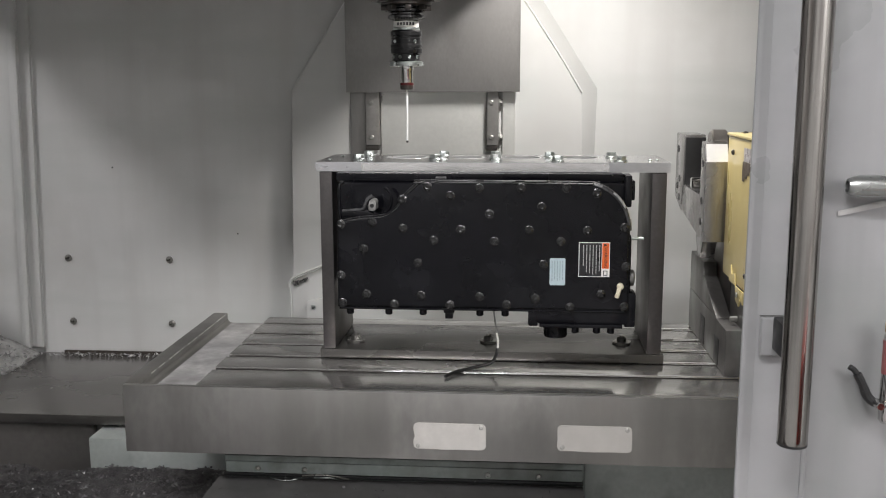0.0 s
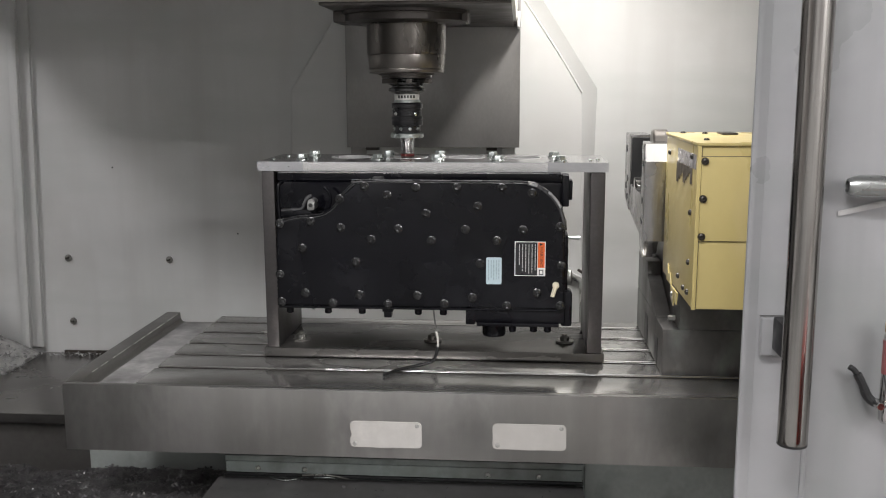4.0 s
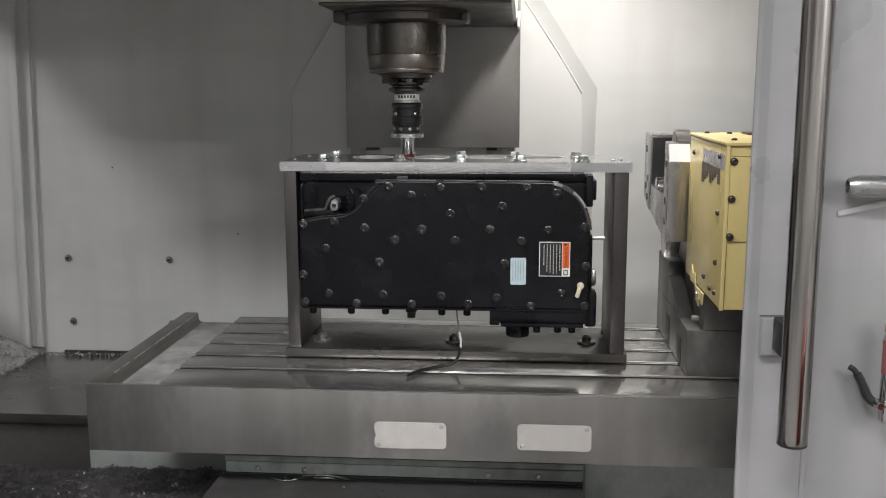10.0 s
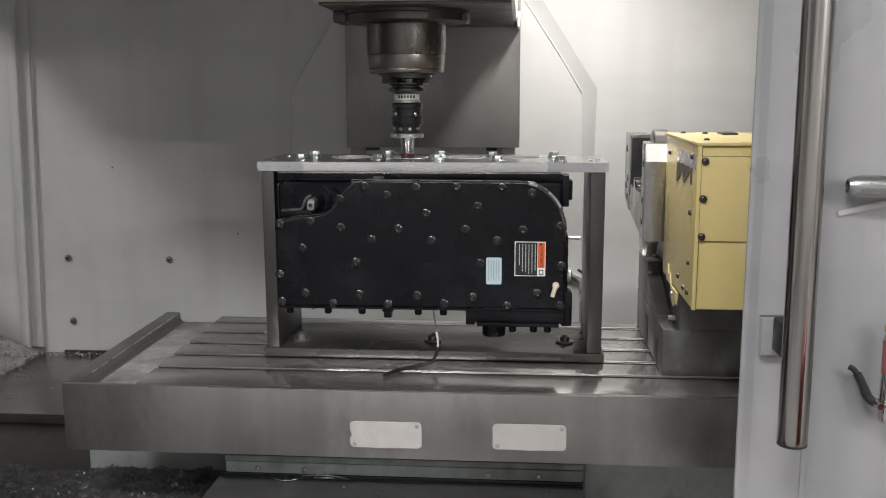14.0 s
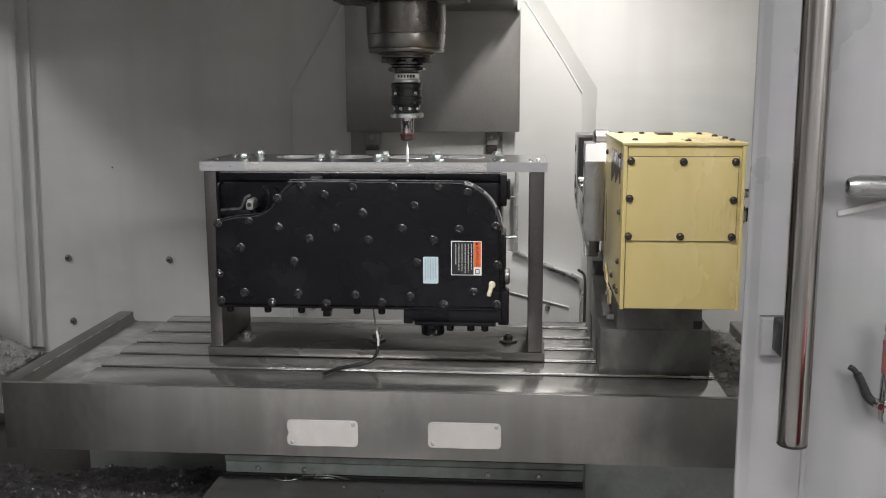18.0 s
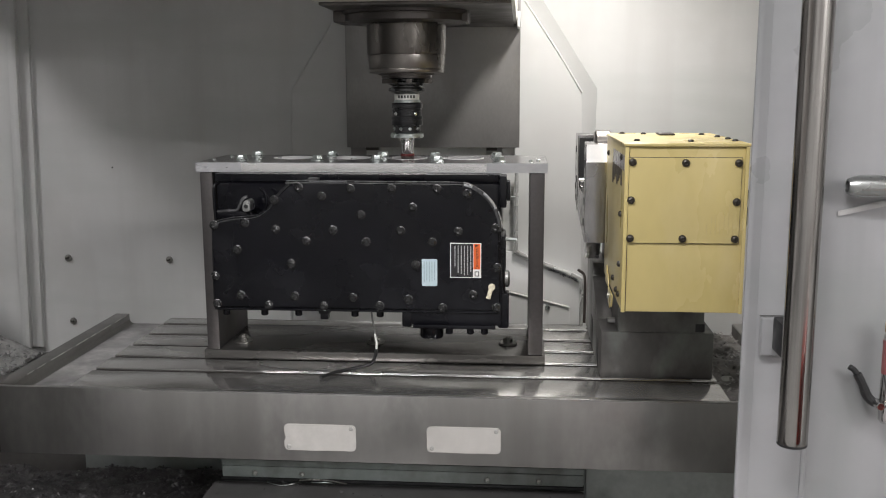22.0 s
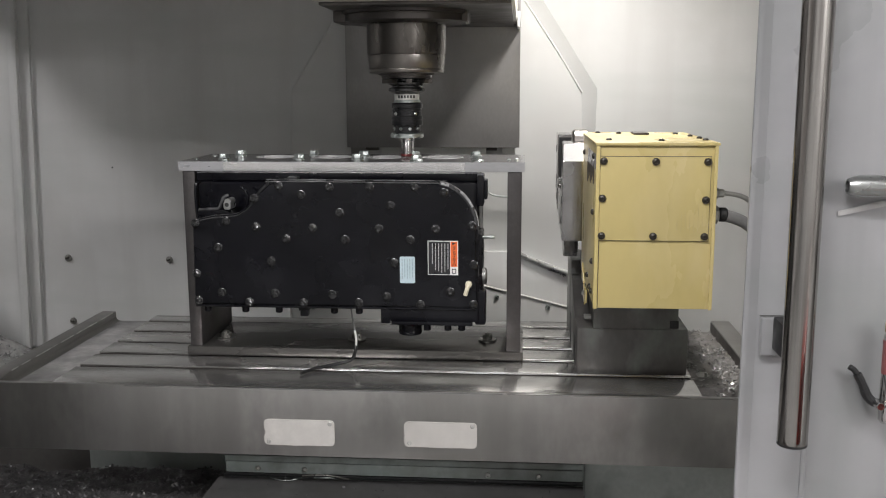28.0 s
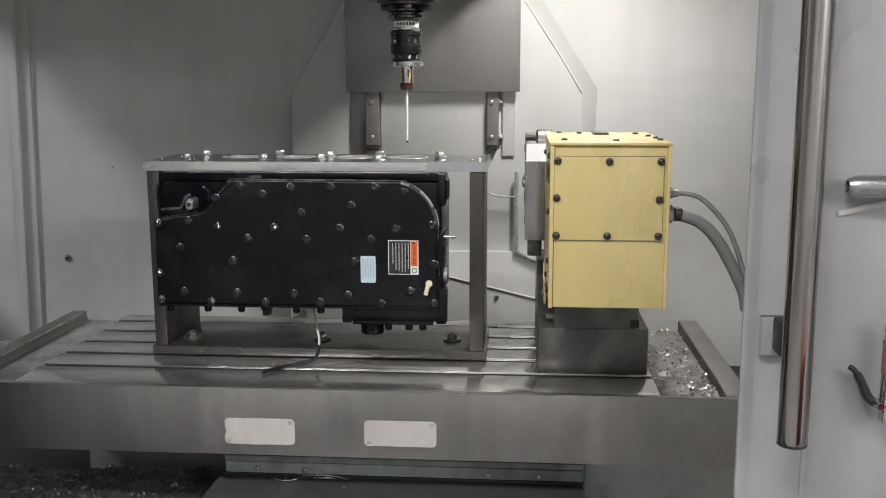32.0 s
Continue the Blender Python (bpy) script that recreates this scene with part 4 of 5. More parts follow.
part("bare_wire", tube([(-0.178, 1.90, 1.100), (-0.174, 1.896, 1.06), (-0.168, 1.90, 1.022), (-0.167, 1.90, 1.005)], 0.0018, 8), GREY_HOSE, wire)
part("pale_sleeve", tube([(-0.170, 1.898, 1.03), (-0.167, 1.90, 1.012), (-0.1675, 1.90, 0.995)], 0.0024, 8), BAND, wire)
part("black_sleeve", tube([(-0.1675, 1.90, 0.998), (-0.172, 1.905, 0.977), (-0.184, 1.910, 0.9605), (-0.215, 1.900, 0.9545), (-0.250, 1.870, 0.954), (-0.272, 1.835, 0.954)], 0.0034, 10), RUBBER, wire)

# ---- rotary table with its yellow housing ----
rotary = thing("rotary_table", (0.40, 1.98, TZ), "rotary table with a yellow painted drive housing", "rotary table")
YX0, YX1, YY0, YZ0, YZ1, YY1 = 0.304, 0.510, 1.650, 1.143, 1.437, 2.005
part("housing", box(YX0, YX1, YY0 + 0.006, YY1, YZ0, YZ1 - 0.006, 0.004), YELLOW, rotary, "yellow painted sheet housing")
part("housing_lid", box(YX0 - 0.003, YX1 + 0.003, YY0, YY1 + 0.002, YZ1 - 0.0055, YZ1, 0.002), YELLOW, rotary)
part("front_edge", box(YX0 - 0.001, YX0 + 0.006, YY0 + 0.001, YY0 + 0.0055, YZ0, YZ1 - 0.006, 0.001), YELLOW, rotary)
part("front_edge", box(YX1 - 0.006, YX1, YY0 + 0.001, YY0 + 0.0055, YZ0, YZ1 - 0.006, 0.001), YELLOW, rotary)
part("panel_gap", box(0.3096, 0.4994, YY0 + 0.0040, YY0 + 0.0058, 1.2651, 1.4134), SMEAR, rotary, "dark gap round the access panel")
part("edge_gap", box(YX0 + 0.0062, YX0 + 0.0074, YY0 + 0.0050, YY0 + 0.0059, YZ0 + 0.002, YZ1 - 0.007), SMEAR, rotary)
panel = part("front_panel", box(0.3105, 0.4985, YY0 + 0.002, YY0 + 0.0055, 1.266, 1.4125, 0.001), YELLOW, rotary, "yellow access panel with black screws")
black_dome = mesh_of("housing_screw", dome_head(0.0068, 0.006), SCREW_DARK)
for sx, sz in ((0.316, 1.405), (0.405, 1.404), (0.493, 1.404), (0.315, 1.340), (0.492, 1.338), (0.315, 1.274), (0.404, 1.274), (0.492, 1.274)):
    piece("screw", black_dome, panel, (sx, YY0 + 0.002, sz))
for i in range(7):
    part("scuff", box(0.444 + 0.0072 * i, 0.4446 + 0.0072 * i, YY0 + 0.0016, YY0 + 0.0019, 1.281, 1.302 + 0.008 * (i % 3) + 0.003 * i), SCUFF, panel, "faint upright scuff in the paint")
side_dome = mesh_of("side_screw", moved(dome_head(0.0055, 0.005), pose(0, 0, 0, 0, 0, -90)), SCREW_DARK)
housing = bpy.data.objects["housing"]
for sy, sz in ((1.70, 1.41), (1.70, 1.31), (1.70, 1.22), (1.70, 1.165), (1.74, 1.165), (1.80, 1.175), (1.95, 1.40)):
    piece("screw", side_dome, housing, (YX0, sy, sz))
right_dome = mesh_of("side_screw_right", moved(dome_head(0.0055, 0.005), pose(0, 0, 0, 0, 0, 90)), SCREW_DARK)
for sy, sz in ((1.70, 1.365), (1.70, 1.235), (1.70, 1.16)):
    piece("screw", right_dome, housing, (YX1, sy, sz))
top_dome = mesh_of("top_screw", dome_head(0.0055, 0.004, "z"), SCREW_DARK)
lid = bpy.data.objects["housing_lid"]
for sx, sy in ((0.33, 1.72), (0.42, 1.70), (0.50, 1.72), (0.50, 1.78), (0.495, 1.85), (0.48, 1.93), (0.37, 1.95), (0.33, 1.97)):
    piece("screw", top_dome, lid, (sx, sy, YZ1))
torn = part("torn_label", box(YX0 - 0.0008, YX0 - 0.0001, 1.665, 1.86, 1.389, 1.415), LABEL_FOIL, rotary, "torn remains of a pale sticker")
for i in range(9):
    y0 = 1.70 + 0.0185 * i
    part("torn_patch", box(YX0 - 0.0012, YX0 - 0.0003, y0, y0 + 0.0180, 1.360 + 0.006 * ((i * 7) % 4) - 0.0012 * i, 1.3885), SMEAR, torn)
part("lid_plate", box(0.395, 0.425, 1.90, 1.96, YZ1 + 0.0005, YZ1 + 0.004, 0.001), DARK_STEEL, rotary)
part("body_casting", box(0.324, 0.500, 2.008, 2.30, 1.0475, 1.40, 0.01), DARK_STEEL, rotary, "dark cast rotary body")
part("foot", joined(box(0.291, 0.514, 1.884, 2.30, TZ + 0.0005, 1.047, 0.004), box(0.323, 0.493, 1.882, 2.006, 1.047, 1.1425, 0.003)), FOOT_IRON, rotary, "dark iron foot block with pale coolant streaks")
# flat black patch paints the shade in the foot's notch
part("notch_shade", box(0.476, 0.4938, 1.8812, 1.8818, 1.050, 1.066), RUBBER, rotary)
for ry0, ry1, rz0, rz1 in ((2.10, 2.15, 0.957, 1.020), (1.945, 1.99, 0.956, 1.012)):
    # no hollow here: the recess's shade is a flat black patch
    part("recess_shade", box(0.2900, 0.2911, ry0, ry1, rz0, rz1, 0.0003), RUBBER, rotary, "flat dark patch for a shaded clamp recess")
part("foot_web", prism([(1.985, 1.0475), (2.30, 1.0475), (2.30, 1.138), (2.150, 1.138), (2.142, 1.108), (2.115, 1.100), (2.06, 1.078)], 0.2915, 0.3228, "x", bev=0.002), FOOT_IRON, rotary, "dark sloped web of the foot")
part("bent_tab", joined(prism([(1.790, 1.1428), (1.800, 1.118), (1.822, 1.124), (1.834, 1.108), (1.860, 1.116), (1.868, 1.1428)], 0.3000, 0.3030, "x", bev=0.0006),
                        prism([(1.868, 1.1428), (1.880, 1.166), (1.900, 1.160), (1.912, 1.178), (1.925, 1.1428)], 0.3000, 0.3030, "x", bev=0.0006)), YELLOW, rotary, "ragged bent tab of the yellow housing")
part("tab_bolt", rod((0.2960, 1.842, 1.130), 0.0055, 0.004, "x", 6, 0.001), SCREW_DULL, rotary)
part("step_bolt", rod((0.3075, 1.93, 1.060), 0.006, 0.015, "x", 6, 0.001), SCREW_DULL, rotary)
part("face_disc", lathe([(0.11, 0), (0.115, 0.003), (0.115, 0.010), (0.06, 0.012)], (0.3115, 2.18, 1.30), 48, "x"), DARK_STEEL, rotary)
# wide yoke plate on the rotary face: two cheeks with a chamfered top, a slot between them, a sloped foot
JX0, JX1, JY0, JY1 = 0.262, 0.311, 2.015, 2.395
part("front_cheek", prism([(JY0, 1.375), (JY0 + 0.020, 1.411), (JY0 + 0.055, 1.416), (JY0 + 0.055, 1.30), (JY0 + 0.04, 1.205), (JY0, 1.205)], JX0, JX1, "x", bev=0.002), JAW_STEEL, rotary, "bright ground steel cheek of the yoke")
# near-white slab on the chamfer, a reflection put into the colour
part("chamfer_highlight", prism([(JY0 - 0.0005, 1.3755), (JY0 + 0.0195, 1.4113), (JY0 + 0.0203, 1.4108), (JY0 + 0.0003, 1.3750)], JX0 + 0.0025, JX1 - 0.0025, "x"), CHAMFER_WHITE, rotary, "chamfer of the yoke, its highlight painted white")
part("yoke_web", prism([(JY0 + 0.0405, 1.206), (JY0 + 0.0555, 1.300), (JY1 - 0.1105, 1.300), (JY1 - 0.0905, 1.24)], JX0 + 0.001, JX1 - 0.001, "x", bev=0.001), JAW_STEEL, rotary)
part("rear_cheek", prism([(JY1 - 0.11, 1.300), (JY1 - 0.11, 1.418), (JY1, 1.418), (JY1, 1.262), (JY1 - 0.09, 1.236)], JX0, JX1, "x", bev=0.002), JAW_STEEL, rotary, "steel rear cheek of the yoke")
# dark plate added on the rear cheek so that the slot reads dark
part("slot_darkening", box(JX0 + 0.002, JX1 - 0.001, JY1 - 0.122, JY1 - 0.1105, 1.301, 1.412, 0.001), RUBBER, rotary)
part("yoke_pin", rod((JX0 - 0.006, JY0 + 0.13, 1.318), 0.013, 0.03, "x", 24, 0.002), CHROME, rotary, "polished steel pin")
hole = mesh_of("yoke_hole", lathe([(0.0082, 0), (0.0082, 0.0015), (0.0062, 0.0018)], (0, 0, 0), 16, "x"), RUBBER)
for hy, hz in ((JY0 + 0.03, 1.37), (JY0 + 0.03, 1.29), (JY0 + 0.035, 1.245), (JY1 - 0.03, 1.38), (JY1 - 0.06, 1.31), (JY1 - 0.03, 1.29), (JY1 - 0.06, 1.265)):
    piece("screw_hole", hole, rotary, (JX0 - 0.0012, hy, hz))
part("tail_fin", prism([(JY0 + 0.03, 1.2045), (JY0 + 0.12, 1.2045), (JY0 + 0.09, 1.165), (JY0 + 0.06, 1.160)], 0.268, 0.300, "x", bev=0.004), JAW_STEEL, rotary)
part("collar", rod((0.285, 2.10, 1.405), 0.034, 0.035, "x", 32, 0.004), NOSE_BAND, rotary)
thin = part("thin_hose", tube([(0.520, 1.70, 1.345), (0.5333, 1.70, 1.3452), (0.5711, 1.70, 1.3357), (0.6089, 1.70, 1.2989), (0.6335, 1.70, 1.2564), (0.6571, 1.70, 1.1846), (0.6656, 1.70, 1.1431)], 0.0045), HOSE_PALE, rotary, "thin braided hose")
part("fitting", joined(rod((0.5105, 1.70, 1.345), 0.0095, 0.012, "x", 6, 0.001), rod((0.5225, 1.70, 1.345), 0.0075, 0.010, "x", 6, 0.001)), SCREW_DULL, rotary)
part("thick_hose", tube([(0.4966, 1.70, 1.3064), (0.5334, 1.70, 1.3055), (0.5712, 1.70, 1.2923), (0.5995, 1.70, 1.2658), (0.6250, 1.70, 1.2252), (0.6533, 1.70, 1.1686), (0.6609, 1.70, 1.1336)], 0.011), GREY_HOSE, rotary, "thick grey conduit hose")
part("gland", rod((0.5105, 1.70, 1.3068), 0.0165, 0.013, "x", 6, 0.002), SCREW_DULL, rotary)
part("sleeve", rod((0.5236, 1.70, 1.3068), 0.0128, 0.016, "x", 20, 0.003), RUBBER, rotary, "black rubber sleeve")

# ---- spindle head ----
SX, SY = -0.251, 2.10
head = thing("spindle_head", (SX, SY, 1.549), "spindle head with a steel nose and a sliding column cover", "spindle head")
part("head_casting", box(-0.418, -0.012, 1.90, 2.682, 1.700, 2.10, 0.008), HEAD_PAINT, head, "off-white painted head casting")
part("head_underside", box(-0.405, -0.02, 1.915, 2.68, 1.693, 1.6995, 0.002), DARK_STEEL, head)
part("column_cover", moved(box(-0.504, -0.003, 2.736, 2.752, 1.357, 2.15, 0.002), NEARER), COVER_STEEL, head, "grey sheet-metal column cover")
part("corner_bracket", box(-0.0115, -0.004, 2.55, 2.682, 1.685, 1.725, 0.002), PLATE_PALE, head)
part("flange", lathe([(0.125, 1.666), (0.135, 1.670), (0.135, 1.684), (0.140, 1.686), (0.140, 1.6925)], (SX, SY, 0), 56), DARK_STEEL, head, "dark steel spindle flange")
part("flange_ear", box(SX - 0.152, SX - 0.10, SY - 0.05, SY + 0.06, 1.668, 1.6925, 0.004), DARK_STEEL, head)
part("flange_ear", box(SX + 0.10, SX + 0.137, SY - 0.05, SY + 0.06, 1.668, 1.6925, 0.004), DARK_STEEL, head)
part("nose", lathe([(0.0855, 1.6005), (0.0858, 1.602), (0.0865, 1.625), (0.0865, 1.664), (0.10, 1.6655)], (SX, SY, 0), 56), NOSE_STEEL, head, "dark turned steel spindle nose")
part("nose_band", lathe([(0.0822, 1.5712), (0.083, 1.573), (0.0853, 1.5985), (0.0848, 1.600)], (SX, SY, 0), 56), NOSE_BAND, head, "paler turned band of the nose")
part("nose_ring", lathe([(0.078, 1.561), (0.0815, 1.5625), (0.0828, 1.566), (0.0828, 1.569), (0.0818, 1.571)], (SX, SY, 0), 56), NOSE_BAND, head, "turned end ring of the nose")
part("face_ring", lathe([(0.050, 1.549), (0.055, 1.551), (0.055, 1.556), (0.062, 1.557), (0.062, 1.5605)], (SX, SY, 0), 40), DARK_STEEL, head)
key_mesh = mesh_of("drive_key", box(-0.008, 0.008, -0.006, 0.006, -0.010, 0.0, 0.001), DARK_STEEL)
for a in range(8):
    piece("face_screw", key_mesh, head, (SX + 0.047 * math.cos(radians(45 * a + 12)), SY + 0.047 * math.sin(radians(45 * a + 12)), 1.549), (0, 0, 45 * a + 12))

# ---- touch probe in the spindle ----
probe = thing("touch_probe", (SX, SY, 1.254), "black touch probe with a red ring and white stylus", "probe")
part("holder_flange", lathe([(0.022, 1.517), (0.034, 1.520), (0.0405, 1.523), (0.0405, 1.528), (0.033, 1.531), (0.033, 1.534), (0.0405, 1.537), (0.0405, 1.5415), (0.03, 1.545), (0.03, 1.549)], (SX, SY, 0), 40), BLACK_OXIDE, probe, "dark tool holder flange")
part("name_band", lathe([(0.0265, 1.5035), (0.0275, 1.5045), (0.0275, 1.516), (0.0265, 1.517)], (SX, SY, 0), 40), BAND, probe, "pale printed band")
part("print_marks", joined(*[box(SX - 0.0165 + 0.0066 * i, SX - 0.0125 + 0.0066 * i, SY - 0.0279, SY - 0.0255, 1.5075, 1.5135) for i in range(6)]), LABEL_BLACK, probe)
part("collar", lathe([(0.0285, 1.497), (0.0295, 1.498), (0.0295, 1.5025), (0.0285, 1.5035)], (SX, SY, 0), 40), ZINC, probe)
part("barrel", lathe([(0.0275, 1.431), (0.0295, 1.433), (0.0295, 1.447), (0.0335, 1.448), (0.0345, 1.450), (0.0345, 1.458), (0.0334, 1.4585), (0.0334, 1.4605), (0.0345, 1.461), (0.0345, 1.467), (0.0325, 1.468), (0.0325, 1.478), (0.0338, 1.4785), (0.0338, 1.481), (0.0325, 1.4815), (0.0325, 1.485), (0.0345, 1.486), (0.0345, 1.494), (0.032, 1.497)], (SX, SY, 0), 44), PROBE_BLACK, probe, "black probe barrel")
lens = mesh_of("probe_lens", moved(rod((0, 0, 0), 0.0038, 0.003, "z", 14, 0.0008), pose(0, 0, 0, 90)), ZINC)
for a in (-150, -110, -72, -35, -100 + 145, 100):
    c, s = math.cos(radians(a)), math.sin(radians(a))
    piece("ring_screw", lens, probe, (SX + 0.0295 * c, SY + 0.0295 * s, 1.4405), (0, 0, a + 90))
for a in (-130, -50):
    c, s = math.cos(radians(a)), math.sin(radians(a))
    piece("side_screw", lens, probe, (SX + 0.0325 * c, SY + 0.0325 * s, 1.4735), (0, 0, a + 90))
part("silver_ring", lathe([(0.033, 1.4205), (0.0368, 1.4215), (0.0368, 1.4295), (0.033, 1.431)], (SX, SY, 0), 44), ZINC, probe, "bright silver ring")
part("neck", lathe([(0.0138, 1.385), (0.0144, 1.388), (0.0144, 1.410), (0.0156, 1.4125), (0.0156, 1.4205)], (SX, SY, 0), 28), CHROME, probe, "polished neck")
part("red_ring", lathe([(0.0146, 1.3795), (0.0154, 1.380), (0.0154, 1.3845), (0.0146, 1.385)], (SX, SY, 0), 28), RED_RING, probe, "dark red ring")
part("lower_ring", lathe([(0.006, 1.369), (0.0130, 1.3705), (0.0146, 1.373), (0.0146, 1.3795)], (SX, SY, 0), 28), DARK_STEEL, probe)
part("stylus", lathe([(0.0018, 1.2575), (0.0022, 1.27), (0.0028, 1.33), (0.0030, 1.355), (0.0018, 1.357), (0.0018, 1.372)], (SX, SY, 0), 16), CERAMIC, probe, "thin white stylus")
part("stylus_ball", lathe([(0.0006, 1.2535), (0.0022, 1.2545), (0.0030, 1.2565), (0.0022, 1.2585), (0.0006, 1.2595)], (SX, SY, 0), 16), DARK_STEEL, probe)

# ---- sliding door in front ----
DY = 1.40
door = thing("door_1", (0.9, DY, 0.2), "open pale grey painted sliding machine door", "door", kind="structure")
part("leading_edge", box(0.352, 0.362, DY + 0.0043, DY + 0.05, 0.2, 2.35, 0.002), DOOR_PAINT, door)
part("front_sheet", box(0.333, 0.4325, DY, DY + 0.004, 0.2, 2.35, 0.0004), DOOR_PAINT, door)
part("edge_lip", prism([(0.3332, DY - 0.0003), (0.3336, DY - 0.0016), (0.3362, DY - 0.0028), (0.3420, DY - 0.0022), (0.3530, DY - 0.0003)], 0.2, 2.35, "z"), DOOR_PAINT, door)
part("fold_bead", prism([(0.4285, DY - 0.0003), (0.4300, DY - 0.0022), (0.4350, DY - 0.0026), (0.4385, DY - 0.0003)], 0.2, 2.35, "z"), DOOR_PAINT, door)
part("main_sheet", prism([(0.4326, DY + 0.0004), (1.35, DY + 0.040), (1.35, DY + 0.060), (0.4326, DY + 0.020)], 0.2, 2.35, "z"), DOOR_PAINT, door)
part("inner_sheet", box(0.3650, 1.35, DY + 0.062, DY + 0.08, 0.2, 2.35, 0.002), PAINT, door)
# unseen leaf, its edge set to shade the table's left end
leaf = thing("leaf_shade", (-1.4, 1.30, 0.2), "unseen pale grey door leaf added to shade the left", "door", kind="structure")
part("front_sheet", box(-2.0, -0.985, 1.26, 1.264, 0.2, 2.135, 0.0012), DOOR_PAINT, leaf)
part("inner_sheet", box(-2.0, -0.985, 1.30, 1.304, 0.2, 2.135, 0.0012), PAINT, leaf)
part("edge_sheet", box(-0.989, -0.9855, 1.2645, 1.2995, 0.2, 2.135, 0.0005), DOOR_PAINT, leaf)
bar = thing("door_handle", (0.389, 1.32, 1.0), "long upright chromed tube handle of the door", "door handle")
part("grip_tube", moved(lathe([(0.0165, 0), (0.0209, 0), (0.0211, 0.0008), (0.0211, 0.0075), (0.0211, 1.22)], (0, 0, 0), 40), pose(0.3915, 1.32, 1.0308, 0, -0.10)), HANDLE_CHROME, bar, "chromed tube")
part("end_cap", lathe([(0.0203, 1.0268), (0.0211, 1.0275), (0.0211, 1.0306)], (0.3915, 1.32, 0), 40), RUBBER, bar)
part("stand_off", box(0.372, 0.398, 1.335, 1.383, 1.150, 1.200, 0.004), RUBBER, bar, "black stand-off block")
part("tab_seam", box(0.3570, 0.4020, DY - 0.0018, DY - 0.0004, 1.1960, 1.1972), WAY_STEEL, bar)
part("mount_tab", box(0.357, 0.402, 1.384, DY - 0.0019, 1.139, 1.196, 0.003), DOOR_PAINT, bar, "painted mounting tab")

# things that hang on the door
pipe = thing("coolant_pipe", (0.5, 1.37, 1.39), "short silver pipe end with a dark bore beside the door", "pipe")
part("pipe_wall", lathe([(0.0085, 0.006), (0.0085, 0.0), (0.0105, 0.0), (0.0135, 0.006), (0.0160, 0.016), (0.0165, 0.20)], (0.462, 1.375, 1.392), 32, "x"), SATIN, pipe)
part("pipe_bore", rod((0.464, 1.375, 1.392), 0.0084, 0.004, "x", 24), RUBBER, pipe)
tie = thing("plastic_strip", (0.49, 1.395, 1.356), "loose pale plastic strip on the door", "strip")
part("strip", moved(prism([(-0.033, -0.0035), (-0.031, 0.0035), (0.030, 0.0055), (0.042, 0.001), (0.041, -0.004), (0.028, -0.0035)], -0.0008, 0.0008), pose(0.491, DY - 0.001, 1.357, 0, -13)), FROST, tie)
gun = thing("air_gun", (0.545, 1.36, 1.06), "air blow gun with a black lever hanging on the door", "air gun")
part("lever", joined(tube([(0.4855, 1.384, 1.125), (0.492, 1.383, 1.121), (0.499, 1.382, 1.112)], 0.0042, 10), tube([(0.497, 1.382, 1.115), (0.503, 1.381, 1.104), (0.510, 1.380, 1.088)], 0.0062, 10), tube([(0.508, 1.380, 1.092), (0.513, 1.379, 1.082), (0.521, 1.377, 1.074), (0.531, 1.376, 1.072)], 0.0068, 10)), RUBBER, gun, "black curved lever")
part("gun_body", lathe([(0.009, 1.045), (0.013, 1.05), (0.013, 1.175), (0.011, 1.180)], (0.5400, 1.37, 0), 20), CHROME, gun)
part("pink_band", rod((0.5400, 1.37, 1.12), 0.0134, 0.05, "z", 20), GUN_RED, gun, "faded red band")
part("gun_tip", rod((0.5365, 1.37, 1.1805), 0.009, 0.018, "z", 16, 0.002), BRASS, gun)
part("pivot", rod((0.524, 1.355, 1.074), 0.006, 0.02, "y", 14, 0.001), CHROME, gun)


# ---- chips ----
def chip_heap(name, x0, x1, y0, y1, height, count, size, material, label, seed, lift=0.004):
    """Loose bent strips strewn over a heap whose height is height(x, y)."""
    rng = random.Random(seed)
    verts, faces = [], []
    for _ in range(count):
        x, y = rng.uniform(x0, x1), rng.uniform(y0, y1)
        s = size * rng.uniform(0.4, 1.5)
        w, curl = s * rng.uniform(0.10, 0.30), rng.uniform(-2.0, 2.0)
        m = Matrix.Translation((x, y, height(x, y) + lift * rng.random())) @ Euler((rng.uniform(-0.9, 0.9), rng.uniform(-0.9, 0.9), rng.uniform(0, 6.3))).to_matrix().to_4x4()
        k = len(verts)
        for i in range(4):
            a = curl * (i / 3 - 0.5)
            p = (s * (i / 3 - 0.5), 0.5 * s * (1 - math.cos(a)))
            verts += [tuple(m @ Vector((p[0], -w, p[1]))), tuple(m @ Vector((p[0], w, p[1] + 0.2 * w)))]
        faces += [(k + 2 * i, k + 2 * i + 1, k + 2 * i + 3, k + 2 * i + 2) for i in range(3)]
    me = bpy.data.meshes.new(name)
    me.from_pydata(verts, [], faces)
    me.materials.append(material)
    ob = new(name, me)
    BASE[ob.name] = Vector((0, 0, 0))
    return tagged(ob, label, "metal chips", kind="stuff")


def tray_height(x, y):
    return 0.655 + 0.02 * noise.noise((x * 6, y * 6, 0.3)) + 0.012 * noise.noise((x * 25, y * 25, 1.3))


